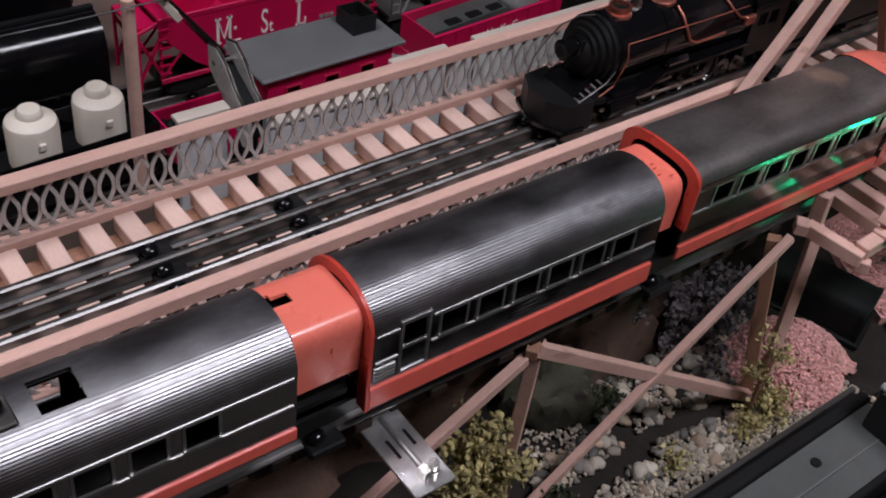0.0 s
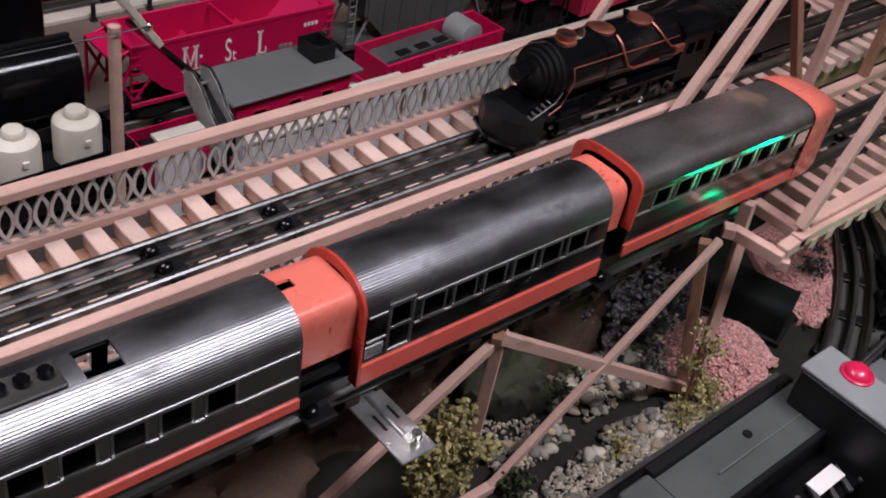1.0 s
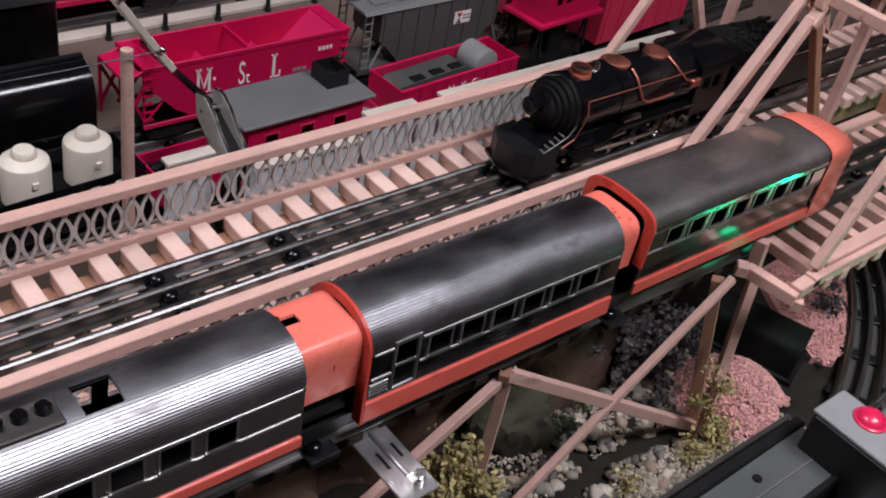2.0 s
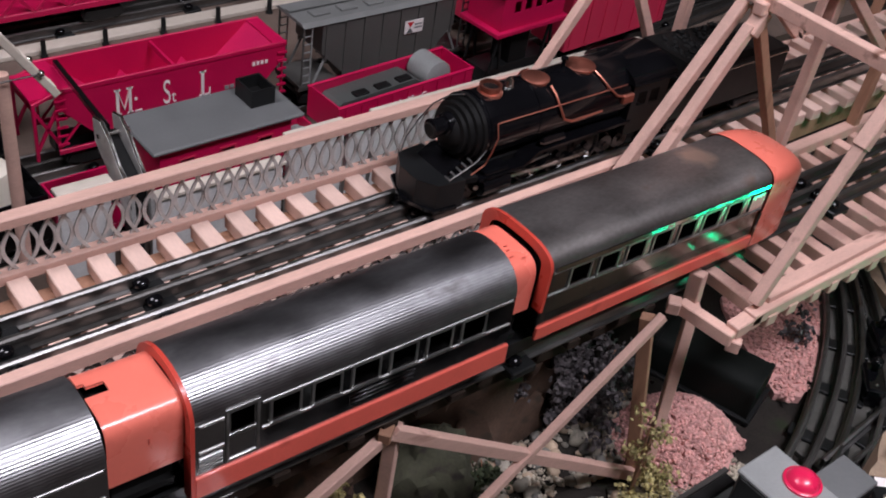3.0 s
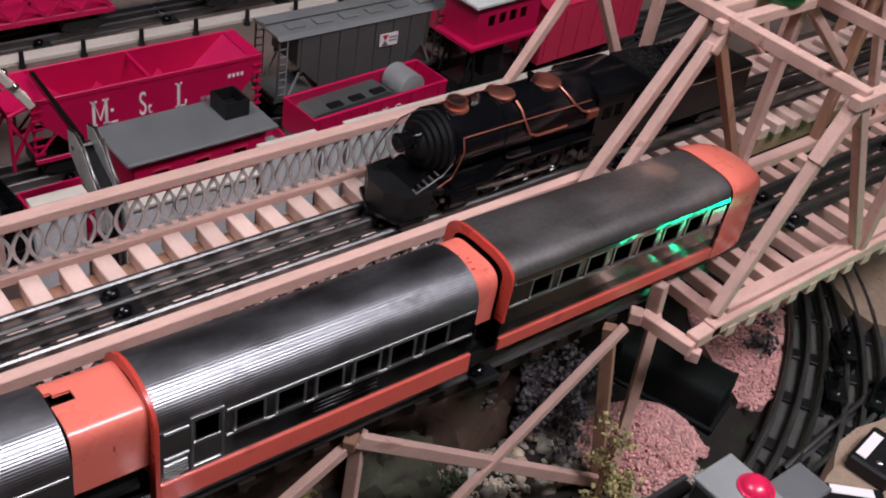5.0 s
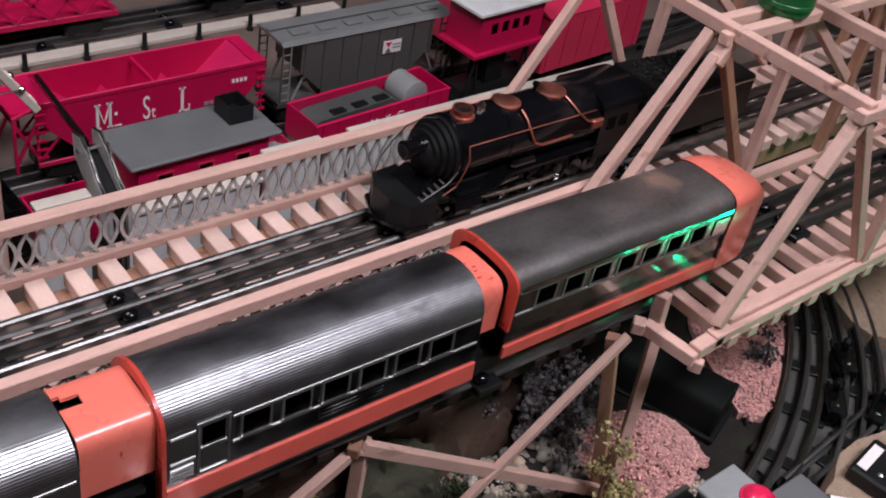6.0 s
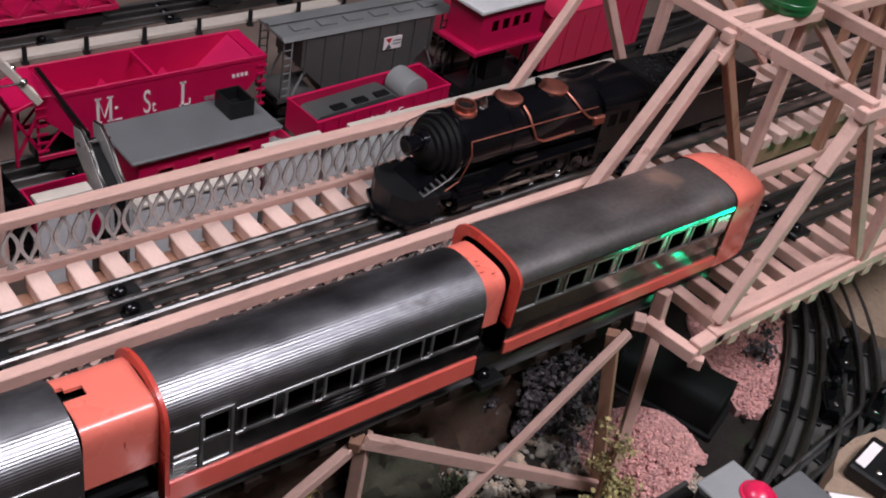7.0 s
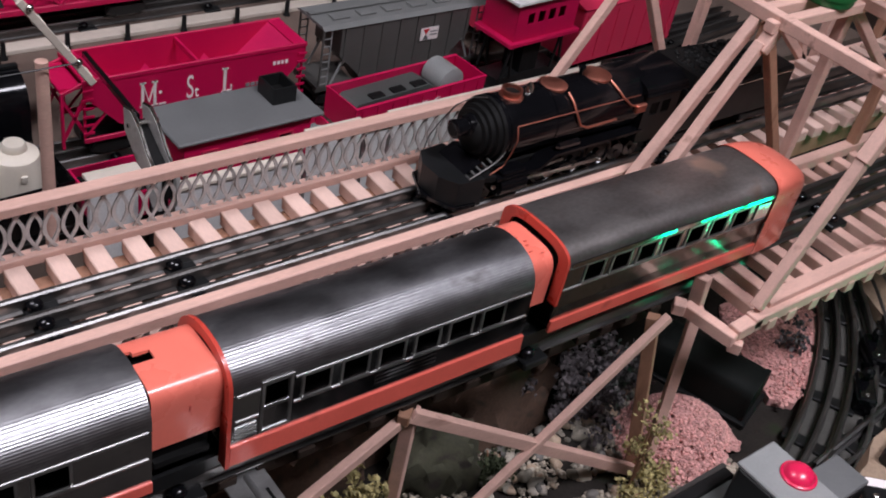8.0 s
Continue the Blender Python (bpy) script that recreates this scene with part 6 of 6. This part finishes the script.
def button_box():
    t = thing("push_button", pose(0.322, -0.165, TABLE), "grey control box with a domed red push button", "control box")
    part("case", cube(-0.0245, 0.0115, -0.062, 0.0325, 0.0, 0.166, bev=0.002), BLACK_PLASTIC, t)
    part("top_plate", cube(-0.0255, 0.0125, -0.063, 0.0335, 0.1662, 0.1700, bev=0.001), GREY_LIGHT, t, "pale grey top plate")
    b_ = part("button", ball(B(), (0.0015, 0.0045, 0.1705), 0.0108, 0.72, 28, 14), BUTTON, t, "glossy red domed button", smooth=True)
    part("collar", lathe(B(), (0.0015, 0.0045, 0.1700), (0.0015, 0.0045, 0.1722), [(0, 0.0122), (0.0015, 0.0122), (0.0022, 0.0112)], 28), BUTTON, b_, smooth=True)
    part("rivet", ball(B(), (-0.006, -0.034, 0.1702), 0.0022, 0.5, 10, 6), NICKEL, t, smooth=True)
    u = thing("relay_box", pose(0.390, -0.161, TABLE), "plain grey plastic relay box", "control box")
    part("case", cube(-0.0235, 0.0235, -0.0145, 0.0145, 0, 0.124, bev=0.002), BLACK_PLASTIC, u)
    part("lid", cube(-0.0235, 0.0235, -0.0145, 0.0145, 0.1242, 0.1290, bev=0.001), GREY_ROOF, u)
    v = thing("cork_panel", pose(0.440, -0.190, TABLE), "cork-topped control panel board", "panel")
    part("board", prism(B(), [(-0.025, -0.060), (0.106, -0.060), (0.106, 0.044), (0.098, 0.045), (0.076, 0.050), (0.050, 0.049), (0.036, 0.043), (0.022, 0.035), (0.010, 0.033), (-0.025, 0.020)], "z", 0, 0.100), CORK, v)
    for k, (xx, yy, turn) in enumerate(((0.054, 0.022, 8), (-0.004, 0.003, -42))):
        w = thing("switch_controller", pose(0.440 + xx, -0.190 + yy, TABLE + 0.1002, 0, 0, turn), "black switch controller with red lens and white label", "control box", "switch controllers")
        part("case", cube(-0.023, 0.023, -0.020, 0.014, 0, 0.014, bev=0.002), BLACK_PLASTIC, w)
        part("label", cube(-0.018, 0.014, 0.003, 0.011, 0.0142, 0.0148), WHITE_INK, w, "blank white label")
        for sx in (-0.014, 0.014):
            part("lens", ball(B(), (sx, -0.007, 0.0145), 0.0032, 0.8, 12, 7), BUTTON if sx > 0 else NICKEL, w, smooth=True)
        part("lever", stick(B(), (0, -0.007, 0.014), (0.003, -0.010, 0.022), 0.003, 0.003, 0.0005), BLACK, w)


button_box()


def bent_track(name, pts, pitch, label):
    """Tubular track that follows a smooth line of plan points."""
    t = thing(name, pose(pts[0][0], pts[0][1], RZ - RAIL_H), label, "track", "front tracks")
    fine = []
    for i in range(len(pts) - 1):
        p0, p1, p2, p3 = (Vector((*pts[max(0, min(len(pts) - 1, j))], 0)) for j in (i - 1, i, i + 1, i + 2))
        for k in range(8):
            u = k / 8
            fine.append(0.5 * ((2 * p1) + (p2 - p0) * u + (2 * p0 - 5 * p1 + 4 * p2 - p3) * u * u + (3 * p1 - p0 - 3 * p2 + p3) * u ** 3))
    fine.append(Vector((*pts[-1], 0)))
    o_ = Vector((pts[0][0], pts[0][1], 0))
    prof = ((-0.0040, 0), (-0.0040, 0.0012), (-0.0013, 0.0015), (-0.0013, 0.0072), (-0.0025, 0.0085), (-0.0022, 0.0106), (0, RAIL_H), (0.0022, 0.0106), (0.0025, 0.0085), (0.0013, 0.0072), (0.0013, 0.0015), (0.0040, 0.0012), (0.0040, 0))
    nrm = []
    for i in range(len(fine)):
        d = (fine[min(i + 1, len(fine) - 1)] - fine[max(i - 1, 0)]).normalized()
        nrm.append(Vector((-d.y, d.x, 0)))
    for k in (-1, 0, 1):
        bm = B()
        rows_ = [[bm.verts.new(p - o_ + n_ * (k * pitch + a) + Vector((0, 0, b))) for a, b in prof] for p, n_ in zip(fine, nrm)]
        for a, b in zip(rows_, rows_[1:]):
            for i in range(len(prof) - 1):
                bm.faces.new((a[i], a[i + 1], b[i + 1], b[i]))
            bm.faces.new((a[-1], a[0], b[0], b[-1]))
        part("rail", bm, RAIL if k else RAIL_SIDE, t, smooth=True)
    for i in range(4, len(fine) - 2, 6):
        c, n_ = fine[i] - o_, nrm[i]
        part("steel_tie", stick(B(), c - n_ * (pitch + 0.009) + Vector((0, 0, -0.001)), c + n_ * (pitch + 0.009) + Vector((0, 0, -0.001)), 0.014, 0.004, 0.0008), BLACK_PLASTIC, t)


ROADBED = mat("grey_roadbed", (0.075, 0.072, 0.064), 0.8, var=0.35, scale=22, bump=0.4, stain=(0.05, 0.047, 0.04), stain_at=0.58)
tagged(link("roadbed", prism(B(), [(0.52, -0.21), (1.40, -0.21), (1.40, 0.095), (0.72, 0.095), (0.60, -0.035), (0.52, -0.075)], "z", TABLE - 0.006, TABLE + 0.0006), ROADBED), "worn grey roadbed under the front tracks", "ground", kind="structure")
bent_track("curved_track", [(0.36, -0.132), (0.455, -0.112), (0.545, -0.083), (0.630, -0.043), (0.705, 0.006), (0.770, 0.068), (0.820, 0.150)], 0.0172, "curved three-rail tinplate track under the truss bridge")
bent_track("curved_track", [(0.50, -0.160), (0.600, -0.124), (0.690, -0.072), (0.760, -0.016), (0.820, 0.052), (0.870, 0.140)], 0.0172, "outer curved three-rail tinplate track")
bent_track("siding_track", [(0.520, -0.120), (0.660, -0.108), (0.800, -0.092), (0.950, -0.075)], 0.0172, "straight tinplate siding leaving the curve")
for xx, yy, rz in ((0.640, -0.070, 40), (0.700, -0.040, 45), (0.668, -0.100, 20)):
    s_ = thing("switch_motor", pose(xx, yy, TABLE, 0, 0, rz), "black switch motor with a small lantern", "switch motor", "switch motors")
    part("case", cube(-0.020, 0.020, -0.009, 0.009, 0, 0.022, bev=0.002), BLACK, s_)
    part("lantern", lathe(B(), (0.010, 0, 0.022), (0.010, 0, 0.036), [(0, 0.003), (0.003, 0.003), (0.004, 0.005), (0.011, 0.005), (0.014, 0.002)], 14), BLACK, s_, smooth=True)
    part("cover_screw", ball(B(), (-0.012, 0, 0.0222), 0.0022, 0.5, 10, 6), NICKEL, s_, smooth=True)
tan_ = thing("tan_platform", pose(0.800, 0.000, TABLE), "rounded tan board beside the curved track", "platform")
part("board", prism(B(), [(0.150, 0.120), (0.060, 0.120), (0.010, 0.060), (-0.022, 0.024), (-0.036, -0.006), (-0.036, -0.030), (-0.020, -0.050), (0.010, -0.058), (0.150, -0.030)], "z", 0, 0.014), CORK, tan_)

# string of coloured signal lamps at the front corner of the layout
GO, STOP = glow("green_glow", (0.0, 1.0, 0.46), 20.0), glow("red_glow", (1.0, 0.03, 0.25), 14.0)
STRING = [(0.590 + 0.0205 * k, -0.206, -0.1865, GO, "green") for k in range(12)]
STRING += [(0.792, -0.186, -0.1865, GO, "green"), (0.812, -0.186, -0.1865, GO, "green")]
STRING += [(0.6400, -0.162, -0.1865, GO, "green"), (0.6700, -0.158, -0.1865, GO, "green"), (0.6950, -0.156, -0.1865, GO, "green"), (0.400, -0.330, -0.090, STOP, "red")]
for xx, yy, zz, gl, tint in STRING:
    s_ = thing("signal_lamp", pose(xx, yy, TABLE), "small glowing %s signal lamp on a black post" % tint, "signal lamp", "signal lamps")
    part("post", cyl(B(), (0, 0, 0), (0, 0, zz - TABLE - 0.008), 0.003, 10), BLACK, s_, smooth=True)
    part("bulb", ball(B(), (0, 0, zz - TABLE), 0.0065, 1.0, 16, 10), gl, s_, smooth=True)
    part("collar", lathe(B(), (0, 0, zz - TABLE - 0.0125), (0, 0, zz - TABLE - 0.0080), [(0, 0.0060), (0.003, 0.0060), (0.0045, 0.0045)], 16), BLACK, s_, smooth=True)
